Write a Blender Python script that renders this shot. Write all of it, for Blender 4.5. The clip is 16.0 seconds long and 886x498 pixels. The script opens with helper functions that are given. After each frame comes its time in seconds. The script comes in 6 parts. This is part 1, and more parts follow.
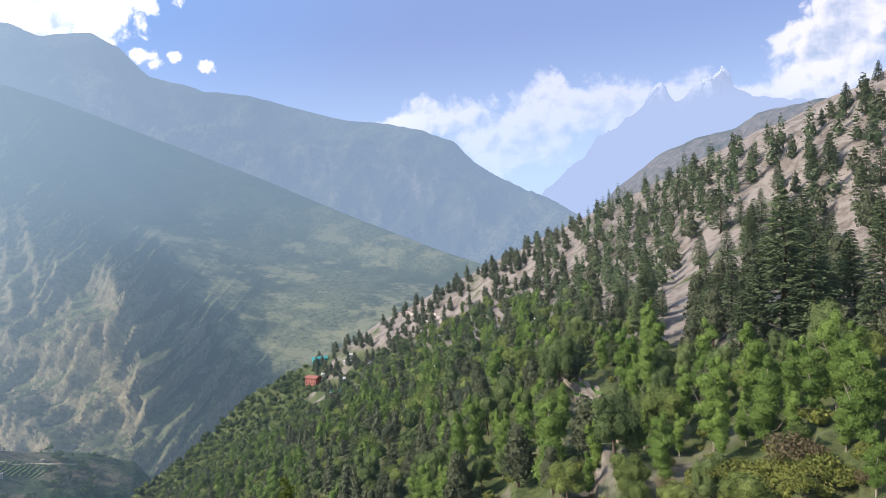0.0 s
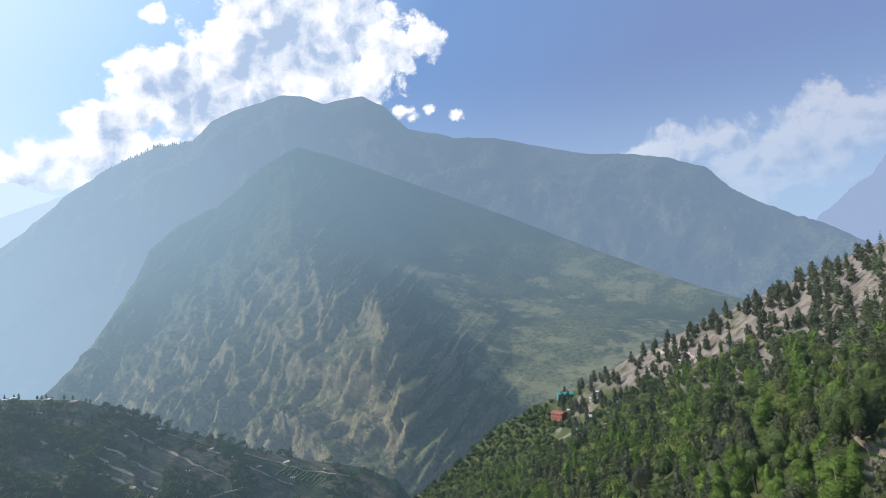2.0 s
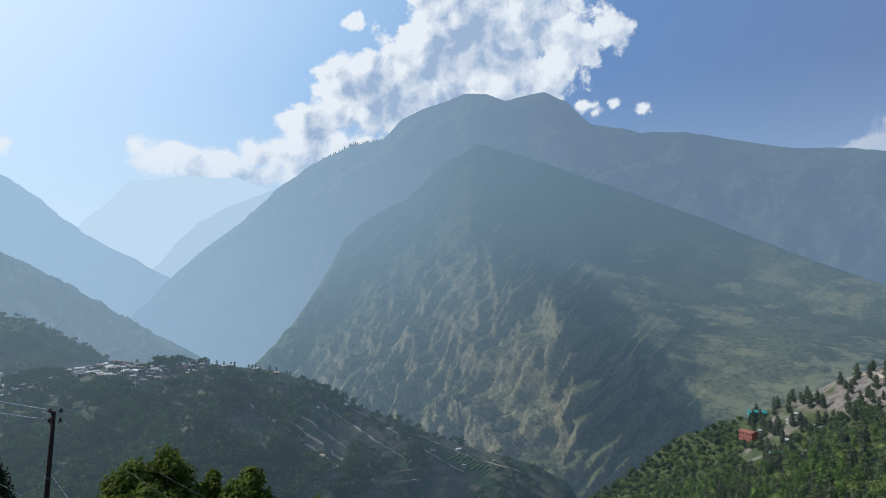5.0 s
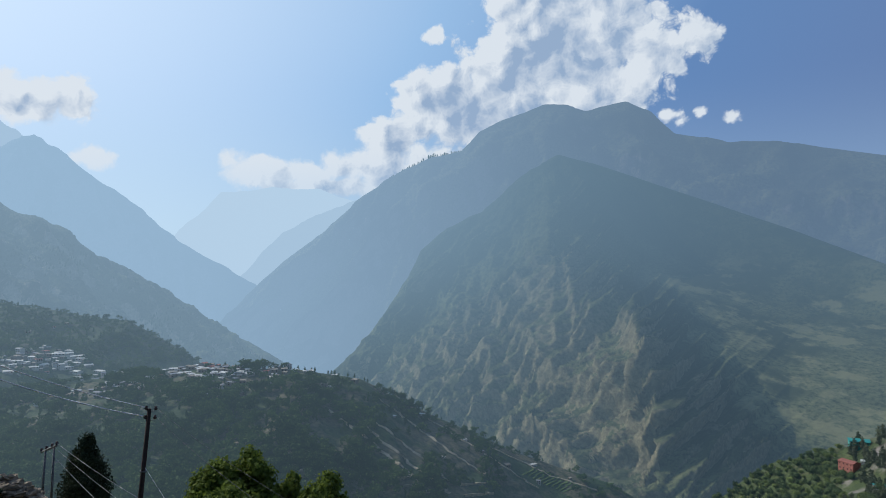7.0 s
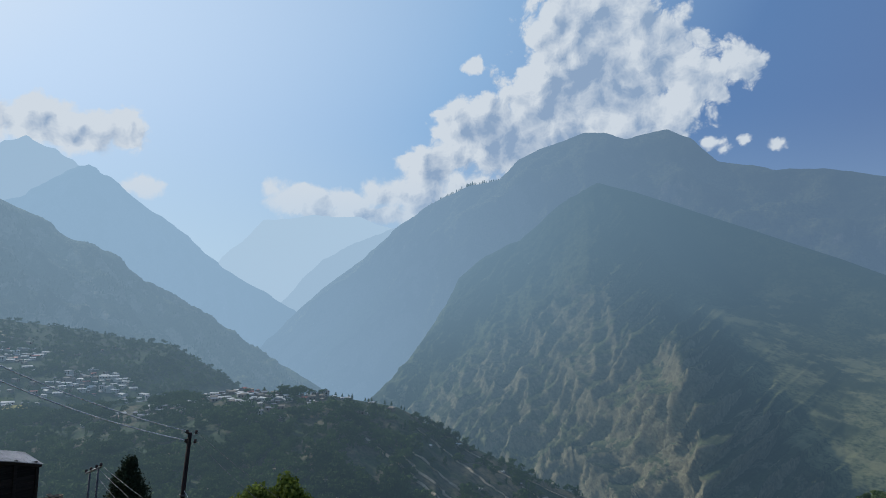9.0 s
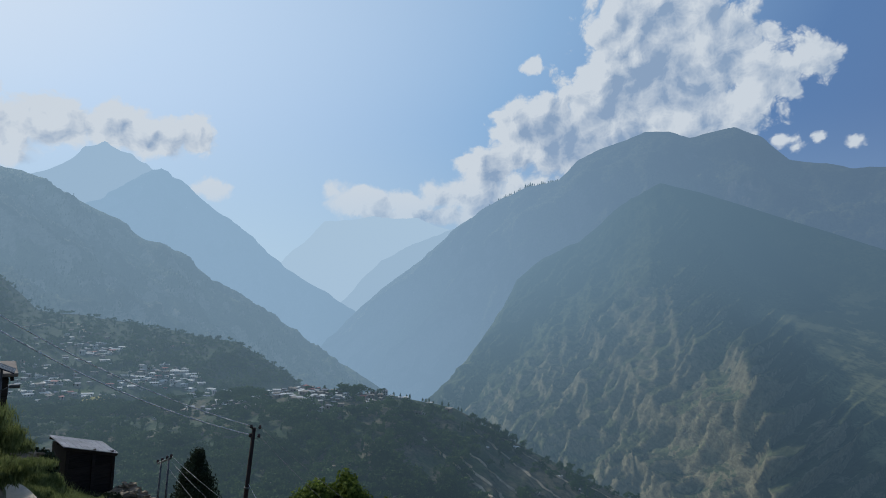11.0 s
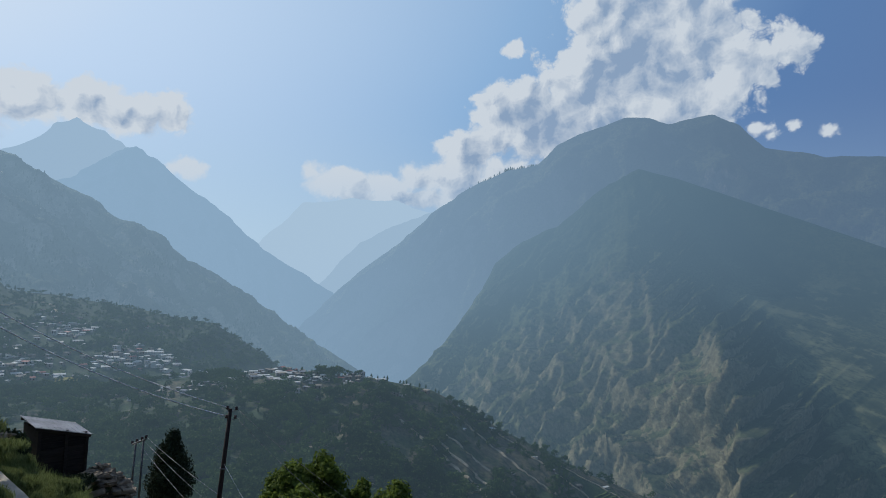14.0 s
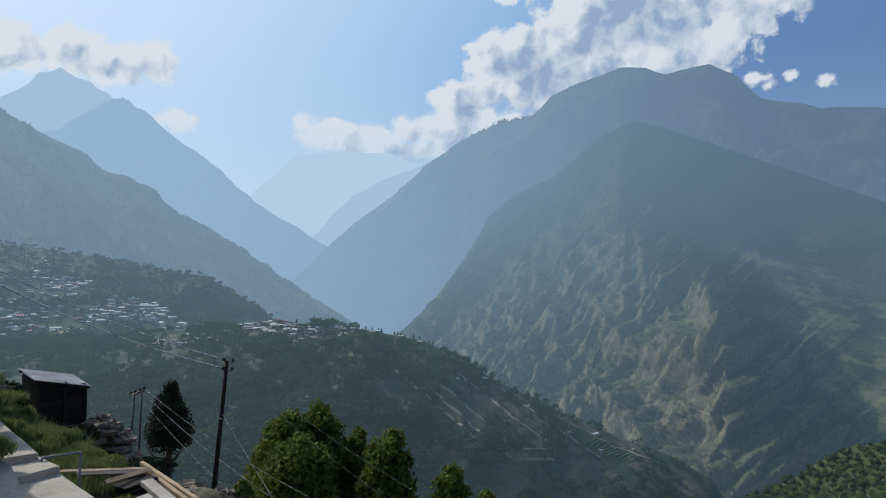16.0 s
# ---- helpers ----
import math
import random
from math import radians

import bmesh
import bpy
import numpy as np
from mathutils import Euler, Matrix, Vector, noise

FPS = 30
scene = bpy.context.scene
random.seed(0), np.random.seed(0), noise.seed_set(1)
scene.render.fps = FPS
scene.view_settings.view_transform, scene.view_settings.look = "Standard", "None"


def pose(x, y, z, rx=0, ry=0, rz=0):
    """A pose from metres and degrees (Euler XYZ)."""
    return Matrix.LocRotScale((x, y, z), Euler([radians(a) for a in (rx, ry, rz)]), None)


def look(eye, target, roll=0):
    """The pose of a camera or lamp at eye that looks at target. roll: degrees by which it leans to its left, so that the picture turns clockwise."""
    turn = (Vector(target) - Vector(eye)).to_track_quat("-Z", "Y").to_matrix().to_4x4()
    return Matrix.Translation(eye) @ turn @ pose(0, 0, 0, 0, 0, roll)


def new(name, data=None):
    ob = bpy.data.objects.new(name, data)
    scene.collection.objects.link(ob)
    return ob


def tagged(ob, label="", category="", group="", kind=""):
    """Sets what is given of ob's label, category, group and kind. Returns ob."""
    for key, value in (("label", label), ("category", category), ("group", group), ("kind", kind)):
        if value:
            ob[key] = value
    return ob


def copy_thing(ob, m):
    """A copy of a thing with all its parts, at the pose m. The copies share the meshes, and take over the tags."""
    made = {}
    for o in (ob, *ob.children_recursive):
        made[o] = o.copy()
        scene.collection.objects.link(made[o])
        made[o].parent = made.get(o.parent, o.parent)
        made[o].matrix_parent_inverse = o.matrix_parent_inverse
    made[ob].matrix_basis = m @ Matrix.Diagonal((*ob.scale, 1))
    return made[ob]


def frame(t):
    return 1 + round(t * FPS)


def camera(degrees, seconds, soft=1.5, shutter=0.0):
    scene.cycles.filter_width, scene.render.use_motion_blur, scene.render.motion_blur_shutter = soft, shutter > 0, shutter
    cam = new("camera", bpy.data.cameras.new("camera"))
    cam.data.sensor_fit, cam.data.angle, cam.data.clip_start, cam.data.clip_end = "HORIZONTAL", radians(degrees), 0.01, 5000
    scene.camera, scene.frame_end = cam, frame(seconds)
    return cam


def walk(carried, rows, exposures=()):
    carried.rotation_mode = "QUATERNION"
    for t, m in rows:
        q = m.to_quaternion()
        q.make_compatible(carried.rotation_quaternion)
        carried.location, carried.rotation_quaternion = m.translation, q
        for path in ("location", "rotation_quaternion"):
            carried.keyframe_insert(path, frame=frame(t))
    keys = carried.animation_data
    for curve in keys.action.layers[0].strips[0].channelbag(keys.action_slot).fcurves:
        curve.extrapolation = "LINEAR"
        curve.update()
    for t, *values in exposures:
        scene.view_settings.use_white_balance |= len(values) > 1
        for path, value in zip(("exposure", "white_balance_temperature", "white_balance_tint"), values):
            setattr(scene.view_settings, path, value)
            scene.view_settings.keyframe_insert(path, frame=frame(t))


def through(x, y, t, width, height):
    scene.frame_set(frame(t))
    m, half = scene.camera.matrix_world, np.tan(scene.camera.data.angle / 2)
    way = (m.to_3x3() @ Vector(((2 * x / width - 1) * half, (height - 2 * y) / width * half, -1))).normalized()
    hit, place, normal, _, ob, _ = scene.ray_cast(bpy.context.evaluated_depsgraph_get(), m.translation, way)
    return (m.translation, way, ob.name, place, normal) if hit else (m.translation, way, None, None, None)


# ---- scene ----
cam = camera(70.12, 16.0, soft=0.95)

PATH = [
    (0, pose(0, 0, 0, 87.74, 2.37, -0.06)),
    (0.5, pose(0, 0, 0, 89.14, 2.51, 7.42)),
    (1, pose(0, 0, 0, 89.95, 2.35, 12.79)),
    (1.5, pose(0, 0, 0, 90.44, 2.82, 18.03)),
    (2, pose(0, 0, 0, 91.94, 3.31, 21.79)),
    (2.5, pose(0, 0, 0, 91.73, 3.06, 25.58)),
    (3, pose(0, 0, 0, 91.95, 2.36, 28.65)),
    (3.5, pose(0, 0, 0, 92.11, 2.07, 30.84)),
    (4, pose(0, 0, 0, 92.09, 1.66, 33.40)),
    (6.5, pose(0, 0, 0, 92.80, -0.18, 42.80)),
    (7, pose(0, 0, 0, 93.20, -0.31, 44.58)),
    (7.5, pose(0, 0, 0, 93.75, -0.74, 45.69)),
    (8, pose(0, 0, 0, 94.39, -0.93, 46.21)),
    (8.5, pose(0, 0, 0, 95.11, -1.02, 46.86)),
    (9, pose(0, 0, 0, 95.70, -0.93, 47.99)),
    (9.5, pose(0, 0, 0, 95.91, -1.32, 49.07)),
    (12, pose(0, 0, 0, 95.69, -1.58, 54.61)),
    (12.5, pose(0, 0, 0, 96.00, -1.58, 54.46)),
    (13, pose(0, 0, 0, 96.32, -1.74, 53.85)),
    (13.5, pose(0, 0, 0, 94.93, -2.26, 52.70)),
    (14, pose(0, 0, 0, 94.22, -2.14, 51.22)),
    (14.5, pose(0, 0, 0, 92.39, -2.22, 50.42)),
    (15, pose(0, 0, 0, 91.74, -2.25, 50.36)),
    (15.5, pose(0, 0, 0, 90.78, -2.10, 50.53)),
    (16, pose(0, 0, 0, 89.96, -1.94, 50.62)),
]
EXPOSURES = [(0.0, 0.74, 6760, 19), (1.5, 0.42, 6680, 14.5), (3.5, 0.04, 6400, 11), (6.5, -0.2, 6200, 9), (9.0, -0.42, 6090, 8.3), (12.5, -0.49, 6090, 8.3), (14.5, -0.49, 6100, 8.4), (16.0, -0.30, 6180, 8.8)]
walk(cam, PATH, EXPOSURES)

# ---------------------------------------------------------------- sky and sun
SUN_BEARING, SUN_RISE = 106.0, 37.0     # degrees to the left of +y, degrees above level


def toward(bearing, rise):
    b, r = radians(bearing), radians(rise)
    return Vector((-math.sin(b) * math.cos(r), math.cos(b) * math.cos(r), math.sin(r)))


sun_way = toward(SUN_BEARING, SUN_RISE)
sun = new("sun", bpy.data.lights.new("sun", "SUN"))
sun.data.energy, sun.data.angle, sun.data.color = 3.4, radians(0.6), (1.0, 0.93, 0.82)
sun.matrix_world = look(sun_way * 100, (0, 0, 0))


class Nodes:
    """A short hand for node trees."""

    def __init__(self, tree):
        self.tree = tree
        tree.nodes.clear()

    def add(self, kind, ins=(), **settings):
        n = self.tree.nodes.new(kind)
        for key, value in settings.items():
            setattr(n, key, value)
        for slot, value in dict(ins).items():
            socket = n.inputs[slot]
            if isinstance(value, bpy.types.NodeSocket):
                self.tree.links.new(value, socket)
            elif isinstance(value, (tuple, list)) and socket.type == "RGBA" and len(value) == 3:
                socket.default_value = (*value, 1)
            else:
                socket.default_value = value
        return n

    def math(self, op, a, b=0.0, c=0.0, clamp=False):
        return self.add("ShaderNodeMath", {0: a, 1: b, 2: c}, operation=op, use_clamp=clamp).outputs[0]

    def vec(self, op, a, b=(0, 0, 0)):
        n = self.add("ShaderNodeVectorMath", {0: a, 1: b}, operation=op)
        return n.outputs["Value"] if op in ("LENGTH", "DISTANCE", "DOT_PRODUCT") else n.outputs[0]

    def scale(self, a, s):
        return self.add("ShaderNodeVectorMath", {0: a, "Scale": s}, operation="SCALE").outputs[0]

    def noise(self, vector, scale, detail=4, rough=0.55, out=0, distortion=0.0):
        return self.add("ShaderNodeTexNoise", {"Vector": vector, "Scale": scale, "Detail": detail, "Roughness": rough,
                                               "Distortion": distortion}).outputs[out]

    def step(self, x, lo, hi, to0=0.0, to1=1.0):
        return self.add("ShaderNodeMapRange", {0: x, 1: lo, 2: hi, 3: to0, 4: to1}, interpolation_type="SMOOTHSTEP").outputs[0]

    def mix(self, f, a, b, blend="MIX"):
        return self.add("ShaderNodeMix", {0: f, 6: a, 7: b}, data_type="RGBA", blend_type=blend).outputs[2]

    def ramp(self, f, stops):
        n = self.add("ShaderNodeValToRGB", {0: f})
        while len(n.color_ramp.elements) < len(stops):
            n.color_ramp.elements.new(0.5)
        for e, (p, c) in zip(n.color_ramp.elements, stops):
            e.position, e.color = p, (*c, 1)
        return n.outputs[0]


# clouds: centre (bearing, rise) and half-widths in degrees
CLOUDS = (
    # the tall heap over the summit
    (39.0, 18.5, 3.0, 4.0), (37.0, 23.0, 3.0, 3.5), (33.5, 20.5, 4.5, 4.0), (29.0, 21.0, 3.5, 3.5), (30.5, 17.5, 4.0, 2.5),
    (25.5, 20.0, 1.6, 1.5), (22.6, 20.6, 1.7, 1.5), (24.0, 18.6, 1.0, 1.2), (45.0, 16.6, 2.0, 2.0), (42.0, 15.5, 3.5, 2.5),
    (47.5, 14.0, 2.0, 1.4), (47.2, 17.0, 1.7, 1.7), (50.4, 13.2, 2.0, 1.4), (37.0, 16.0, 4.0, 3.0), (34.0, 25.0, 4.0, 3.0),
    # its long train down towards the valley
    (49.5, 11.8, 3.0, 1.8), (53.0, 10.6, 2.5, 1.2), (57.0, 9.7, 2.6, 1.0), (61.0, 9.8, 2.2, 1.0), (63.5, 10.4, 1.2, 1.0),
    (47.0, 10.5, 4.0, 2.0), (55.0, 8.6, 5.0, 0.8), (45.5, 21.6, 1.0, 0.85),
    # small tufts beyond the summit
    (25.0, 14.4, 1.3, 1.1), (23.8, 13.7, 1.2, 0.8), (22.1, 14.3, 0.9, 0.9), (19.9, 13.7, 1.1, 0.8),
    # bank over the far left peaks
    (90.0, 12.6, 3.0, 2.0), (85.5, 13.4, 2.4, 1.5), (81.5, 13.6, 2.6, 1.6), (78.0, 13.5, 2.0, 1.2), (75.4, 14.0, 1.6, 1.2), (74.0, 9.8, 1.6, 0.8),
    (95.0, 12.5, 4.0, 2.4),
    # pale bank over the valley's head
    (2.5, 9.2, 3.0, 0.9), (-1.0, 9.5, 3.5, 1.3), (-4.5, 7.2, 2.6, 2.4), (-8.5, 8.5, 3.5, 2.6), (-10.3, 11.2, 1.6, 1.6), (-14.0, 9.5, 4.0, 2.0),
    (-19.0, 9.5, 4.5, 1.8), (-7.0, 5.6, 2.0, 0.8),
    # bright heap above the wooded slope
    (-32.5, 12.0, 3.0, 2.6), (-36.0, 14.0, 4.0, 4.0), (-30.0, 9.0, 3.0, 2.0), (-42.0, 13.0, 6.0, 5.0), (-26.0, 8.5, 3.0, 1.6),
)

world = bpy.data.worlds.new("sky")
scene.world = world
world.use_nodes = True
W = Nodes(world.node_tree)
way = W.add("ShaderNodeTexCoord").outputs["Generated"]
xyz = W.add("ShaderNodeSeparateXYZ", {0: way}).outputs
bearing = W.math("DEGREES", W.math("ARCTAN2", W.math("MULTIPLY", xyz[0], -1.0), xyz[1]))
rise = W.math("DEGREES", W.math("ARCSINE", xyz[2]))
flat = W.add("ShaderNodeCombineXYZ", {0: bearing, 1: rise}).outputs[0]
sky = W.add("ShaderNodeTexSky", sky_type="NISHITA", sun_disc=False, sun_elevation=radians(SUN_RISE),
            sun_rotation=radians(-SUN_BEARING), altitude=2700.0, air_density=1.0, dust_density=2.0, ozone_density=1.5).outputs[0]
sky = W.mix(1.0, sky, (0.105, 0.105, 0.105), "MULTIPLY")
# haze brightens the sky towards the ground and towards the sun
near_sun = W.math("MAXIMUM", W.vec("DOT_PRODUCT", way, tuple(sun_way)), 0.0)
haze_colour = W.ramp(near_sun, [(0.0, (0.170, 0.260, 0.485)), (0.30, (0.162, 0.30, 0.575)), (0.60, (0.42, 0.65, 0.95)), (0.88, (0.82, 0.99, 1.2)), (1.0, (1.1, 1.15, 1.2))])
low = W.mix(W.step(near_sun, 0.1, 0.80), (0.31, 0.455, 0.66), (0.68, 0.87, 1.03))
haze_colour = W.mix(W.step(rise, 18.0, 3.0), haze_colour, low)
haze_part = W.step(rise, 70.0, 20.0, 0.25, 0.9)
haze_part = W.math("MAXIMUM", haze_part, W.math("MULTIPLY", W.step(near_sun, 0.45, 1.0), 0.8))
sky = W.mix(haze_part, sky, haze_colour)
# cloud outlines: the plane of the sky is pushed about at two sizes
push = W.vec("SUBTRACT", W.noise(flat, 0.30, 3, 0.55, 1), (0.5, 0.5, 0.5))
fine = W.vec("SUBTRACT", W.noise(flat, 1.3, 4, 0.6, 1), (0.5, 0.5, 0.5))
warped = W.vec("ADD", flat, W.vec("ADD", W.scale(push, 1.9), W.scale(fine, 0.28)))
warped = W.vec("MULTIPLY", warped, (1, 1, 0))


def heaps(vector):
    """How deep inside the clouds a way lies."""
    total = None
    for b, r, wb, wr in CLOUDS:
        d = W.vec("LENGTH", W.vec("MULTIPLY", W.vec("SUBTRACT", vector, (b, r, 0)), (1 / wb, 1 / wr, 0)))
        f = W.math("SUBTRACT", 1.42 if wb > 1.4 else 0.74, d)
        total = f if total is None else W.math("SMOOTH_MAX", total, f, 0.25)
    return W.math("MINIMUM", total, 1.0)


def billow(vector, sizes):
    """Heaped cloud: round puffs at several sizes."""
    total = 0.0
    for size, share in sizes:
        v = W.add("ShaderNodeTexVoronoi", {"Vector": vector, "Scale": size, "Smoothness": 0.4}, feature="SMOOTH_F1").outputs["Distance"]
        total = W.math("ADD", total, W.math("MULTIPLY", v, share))
    return W.math("SUBTRACT", 0.6, total)


BIG, SMALL = ((0.28, 0.58), (0.68, 0.42)), ((1.7, 0.62), (4.4, 0.38))
field = heaps(warped)
field_sunward = heaps(W.vec("ADD", warped, (1.5, 0.9, 0)))
puff, puff_sunward = billow(warped, BIG), billow(W.vec("ADD", warped, (0.75, 0.60, 0)), BIG)
tuft, tuft_sunward = billow(warped, SMALL), billow(W.vec("ADD", warped, (0.16, 0.12, 0)), SMALL)
wisps = W.noise(W.vec("MULTIPLY", warped, (0.7, 1.2, 1)), 1.1, 6, 0.62)
mass = W.noise(warped, 0.27, 4, 0.55)
density = W.math("ADD", field, W.math("ADD", W.math("MULTIPLY", puff, 1.7), W.math("MULTIPLY", tuft, 0.5)))
density = W.math("ADD", density, W.math("MULTIPLY", W.math("SUBTRACT", wisps, 0.5), 0.38))
cover = W.step(density, 0.10, W.step(rise, 9.0, 17.0, 0.9, 0.52))
# what lies between a puff and the sun shades it
lit = W.math("ADD", W.math("MULTIPLY", W.math("SUBTRACT", puff, puff_sunward), 2.6), W.math("MULTIPLY", W.math("SUBTRACT", tuft, tuft_sunward), 0.55))
lit = W.math("ADD", lit, W.math("MULTIPLY", W.math("SUBTRACT", field, field_sunward), 0.55))
lit = W.math("ADD", lit, W.math("ADD", W.step(density, 0.35, 1.55, 0.90, 0.10), W.step(mass, 0.36, 0.64, 0.26, -0.26)))
lit = W.math("ADD", lit, W.step(rise, 15.0, 9.0, 0.0, 0.32))
lit = W.math("ADD", lit, W.step(bearing, 42.0, 75.0, 0.0, 0.42), clamp=True)
cloud = W.mix(lit, (0.37, 0.49, 0.67), (0.88, 0.92, 0.96))
cloud = W.mix(1.0, cloud, W.mix(W.step(bearing, -25.0, 30.0), (0.74, 0.74, 0.75), (1.0, 1.0, 1.0)), "MULTIPLY")
# haze lies before the clouds low down, most of all towards the sun
veil = W.math("MULTIPLY", W.step(rise, 4.0, 13.0, 0.42, 0.97), cover)
# the bank away from the sun is thinner
veil = W.math("MULTIPLY", veil, W.step(bearing, -2.0, 14.0, W.step(bearing, -30.0, -24.0, 0.80, 0.50), 1.0))
sky = W.mix(veil, sky, cloud)
W.add("ShaderNodeOutputWorld", {0: W.add("ShaderNodeBackground", {0: sky, 1: 1.0}).outputs[0]})

# ---------------------------------------------------------------- materials
def material(name, rough=0.9):
    m = bpy.data.materials.new(name)
    m.use_nodes = True
    return m, Nodes(m.node_tree)


def finish(m, n, colour, rough=0.9, bump=None, strength=0.5, distance=0.1, metallic=0.0, far=None, specular=0.3):
    ins = {"Base Color": colour, "Roughness": rough, "Metallic": metallic, "Specular IOR Level": specular}
    if bump is not None:
        ins["Normal"] = n.add("ShaderNodeBump", {"Height": bump, "Strength": strength, "Distance": distance}).outputs[0]
    shader = n.add("ShaderNodeBsdfPrincipled", ins).outputs[0]
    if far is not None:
        shader = painted_haze(n, shader, *far)
    n.add("ShaderNodeOutputMaterial", {0: shader})
    return m


def painted_haze(n, shader, reach, beyond=0.0, bright=1.0, air=None, layer=None):
    """Haze painted as emission on a surface: more with distance, brighter towards the sun."""
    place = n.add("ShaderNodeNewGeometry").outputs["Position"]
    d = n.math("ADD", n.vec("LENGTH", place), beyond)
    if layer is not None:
        # scales the painted haze with height, from one factor to the other
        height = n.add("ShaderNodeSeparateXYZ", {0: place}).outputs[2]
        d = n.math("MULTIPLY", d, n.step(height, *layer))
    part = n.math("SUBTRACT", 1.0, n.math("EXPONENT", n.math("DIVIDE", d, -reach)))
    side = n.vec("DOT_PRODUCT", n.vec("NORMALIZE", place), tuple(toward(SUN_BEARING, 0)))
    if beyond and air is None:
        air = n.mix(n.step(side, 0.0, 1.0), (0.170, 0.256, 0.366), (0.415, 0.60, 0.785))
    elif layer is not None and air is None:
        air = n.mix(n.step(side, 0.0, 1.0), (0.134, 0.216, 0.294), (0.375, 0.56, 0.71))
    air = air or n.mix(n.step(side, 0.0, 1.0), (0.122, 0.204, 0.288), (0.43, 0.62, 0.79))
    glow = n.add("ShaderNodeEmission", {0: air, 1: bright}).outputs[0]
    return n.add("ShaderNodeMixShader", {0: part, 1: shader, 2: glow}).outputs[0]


def mountain_material(name, far, rock, green, dark, cover=0.5, size=1.0, fan=False):
    """Rock with grass. With fan, the strata follow the ribs that run down from the summit, and grass takes over beyond the main ridge."""
    m, n = material(name)
    geo = n.add("ShaderNodeNewGeometry")
    p = geo.outputs["Position"]
    down = n.vec("MULTIPLY", p, (1, 1, 0.45))
    big = n.noise(p, 0.0035 / size, 4, 0.6)
    fine_n = n.noise(p, 0.07 / size, 5, 0.72)
    if fan:
        uv = n.add("ShaderNodeUVMap", uv_map="strata").outputs[0]
        mid = n.math("ADD", n.math("MULTIPLY", n.noise(n.vec("MULTIPLY", uv, (1.2, 0.8, 0)), 1.0, 7, 0.7, distortion=0.3), 0.3), n.math("MULTIPLY", n.noise(p, 0.022, 6, 0.68), 0.7))
    else:
        mid = n.noise(down, 0.021 / size, 7, 0.66, distortion=0.5)
    up = n.add("ShaderNodeSeparateXYZ", {0: geo.outputs["Normal"]}).outputs[2]
    grass = n.math("ADD", n.math("ADD", n.math("MULTIPLY", up, 0.6), n.math("MULTIPLY", big, 0.7)), n.math("MULTIPLY", mid, 1.3))
    meadow = None
    if fan:
        side = n.add("ShaderNodeSeparateXYZ", {0: n.add("ShaderNodeUVMap", uv_map="fan").outputs[0]}).outputs[0]
        beyond = n.step(n.math("ADD", side, n.math("MULTIPLY", n.math("SUBTRACT", mid, 0.5), 8.0)), -31.5, -34.5)
        height = n.add("ShaderNodeSeparateXYZ", {0: p}).outputs[2]
        grass = n.math("ADD", grass, n.math("MULTIPLY", beyond, 0.5))
        above = n.math("ADD", n.add("ShaderNodeSeparateXYZ", {0: n.add("ShaderNodeUVMap", uv_map="fan").outputs[0]}).outputs[1], n.math("MULTIPLY", n.math("SUBTRACT", mid, 0.5), 9.0))
        grass = n.math("ADD", grass, n.step(above, -2.5, 2.0, -0.12, 0.42))
        # dry hay meadows and benches in streaks beyond the ridge
        streak = n.math("ADD", n.math("MULTIPLY", n.noise(n.vec("MULTIPLY", p, (1, 1, 2.2)), 0.006, 6, 0.62), 0.75), n.math("MULTIPLY", n.noise(p, 0.03, 5, 0.65), 0.25))
        meadow = n.math("MULTIPLY", n.math("MULTIPLY", beyond, n.step(streak, 0.50, 0.60)), n.step(height, 260.0, -40.0))
    grass = n.step(grass, 1.72 - cover, 1.90 - cover)
    c = n.mix(n.step(fine_n, 0.35, 0.65), tuple(x * 0.66 for x in rock), tuple(min(1, x * 1.2) for x in rock))
    light = n.math("MULTIPLY", n.step(big, 0.42, 0.60), n.step(fine_n, 0.36, 0.58))
    g = n.mix(light, dark, green)
    if meadow is not None:
        g = n.mix(n.math("MULTIPLY", meadow, 0.8), g, (0.27, 0.26, 0.13))
    c = n.mix(grass, c, g)
    h = n.math("ADD", n.math("MULTIPLY", mid, 1.0), n.math("MULTIPLY", fine_n, 0.45))
    if meadow is not None:
        h = n.math("MULTIPLY", h, n.math("SUBTRACT", 1.0, n.math("MULTIPLY", beyond, 0.75)))
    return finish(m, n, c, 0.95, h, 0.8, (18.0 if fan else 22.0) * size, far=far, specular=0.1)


# haze is painted into these mountains as glow; faint peaks take a sky-like colour
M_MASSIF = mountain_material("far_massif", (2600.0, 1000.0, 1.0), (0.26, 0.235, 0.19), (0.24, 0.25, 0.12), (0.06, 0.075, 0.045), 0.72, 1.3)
# the spur's painted haze grows with its height
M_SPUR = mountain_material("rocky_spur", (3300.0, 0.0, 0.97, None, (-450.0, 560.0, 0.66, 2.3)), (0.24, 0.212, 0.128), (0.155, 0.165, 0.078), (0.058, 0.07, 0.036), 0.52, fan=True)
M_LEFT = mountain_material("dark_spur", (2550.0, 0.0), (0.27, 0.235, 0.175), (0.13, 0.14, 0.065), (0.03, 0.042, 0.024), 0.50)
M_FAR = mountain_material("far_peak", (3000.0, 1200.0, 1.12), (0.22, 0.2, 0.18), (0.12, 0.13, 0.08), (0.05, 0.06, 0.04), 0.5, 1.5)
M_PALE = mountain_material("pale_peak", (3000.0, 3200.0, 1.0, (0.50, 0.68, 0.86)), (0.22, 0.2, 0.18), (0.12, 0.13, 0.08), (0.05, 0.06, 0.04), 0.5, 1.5)
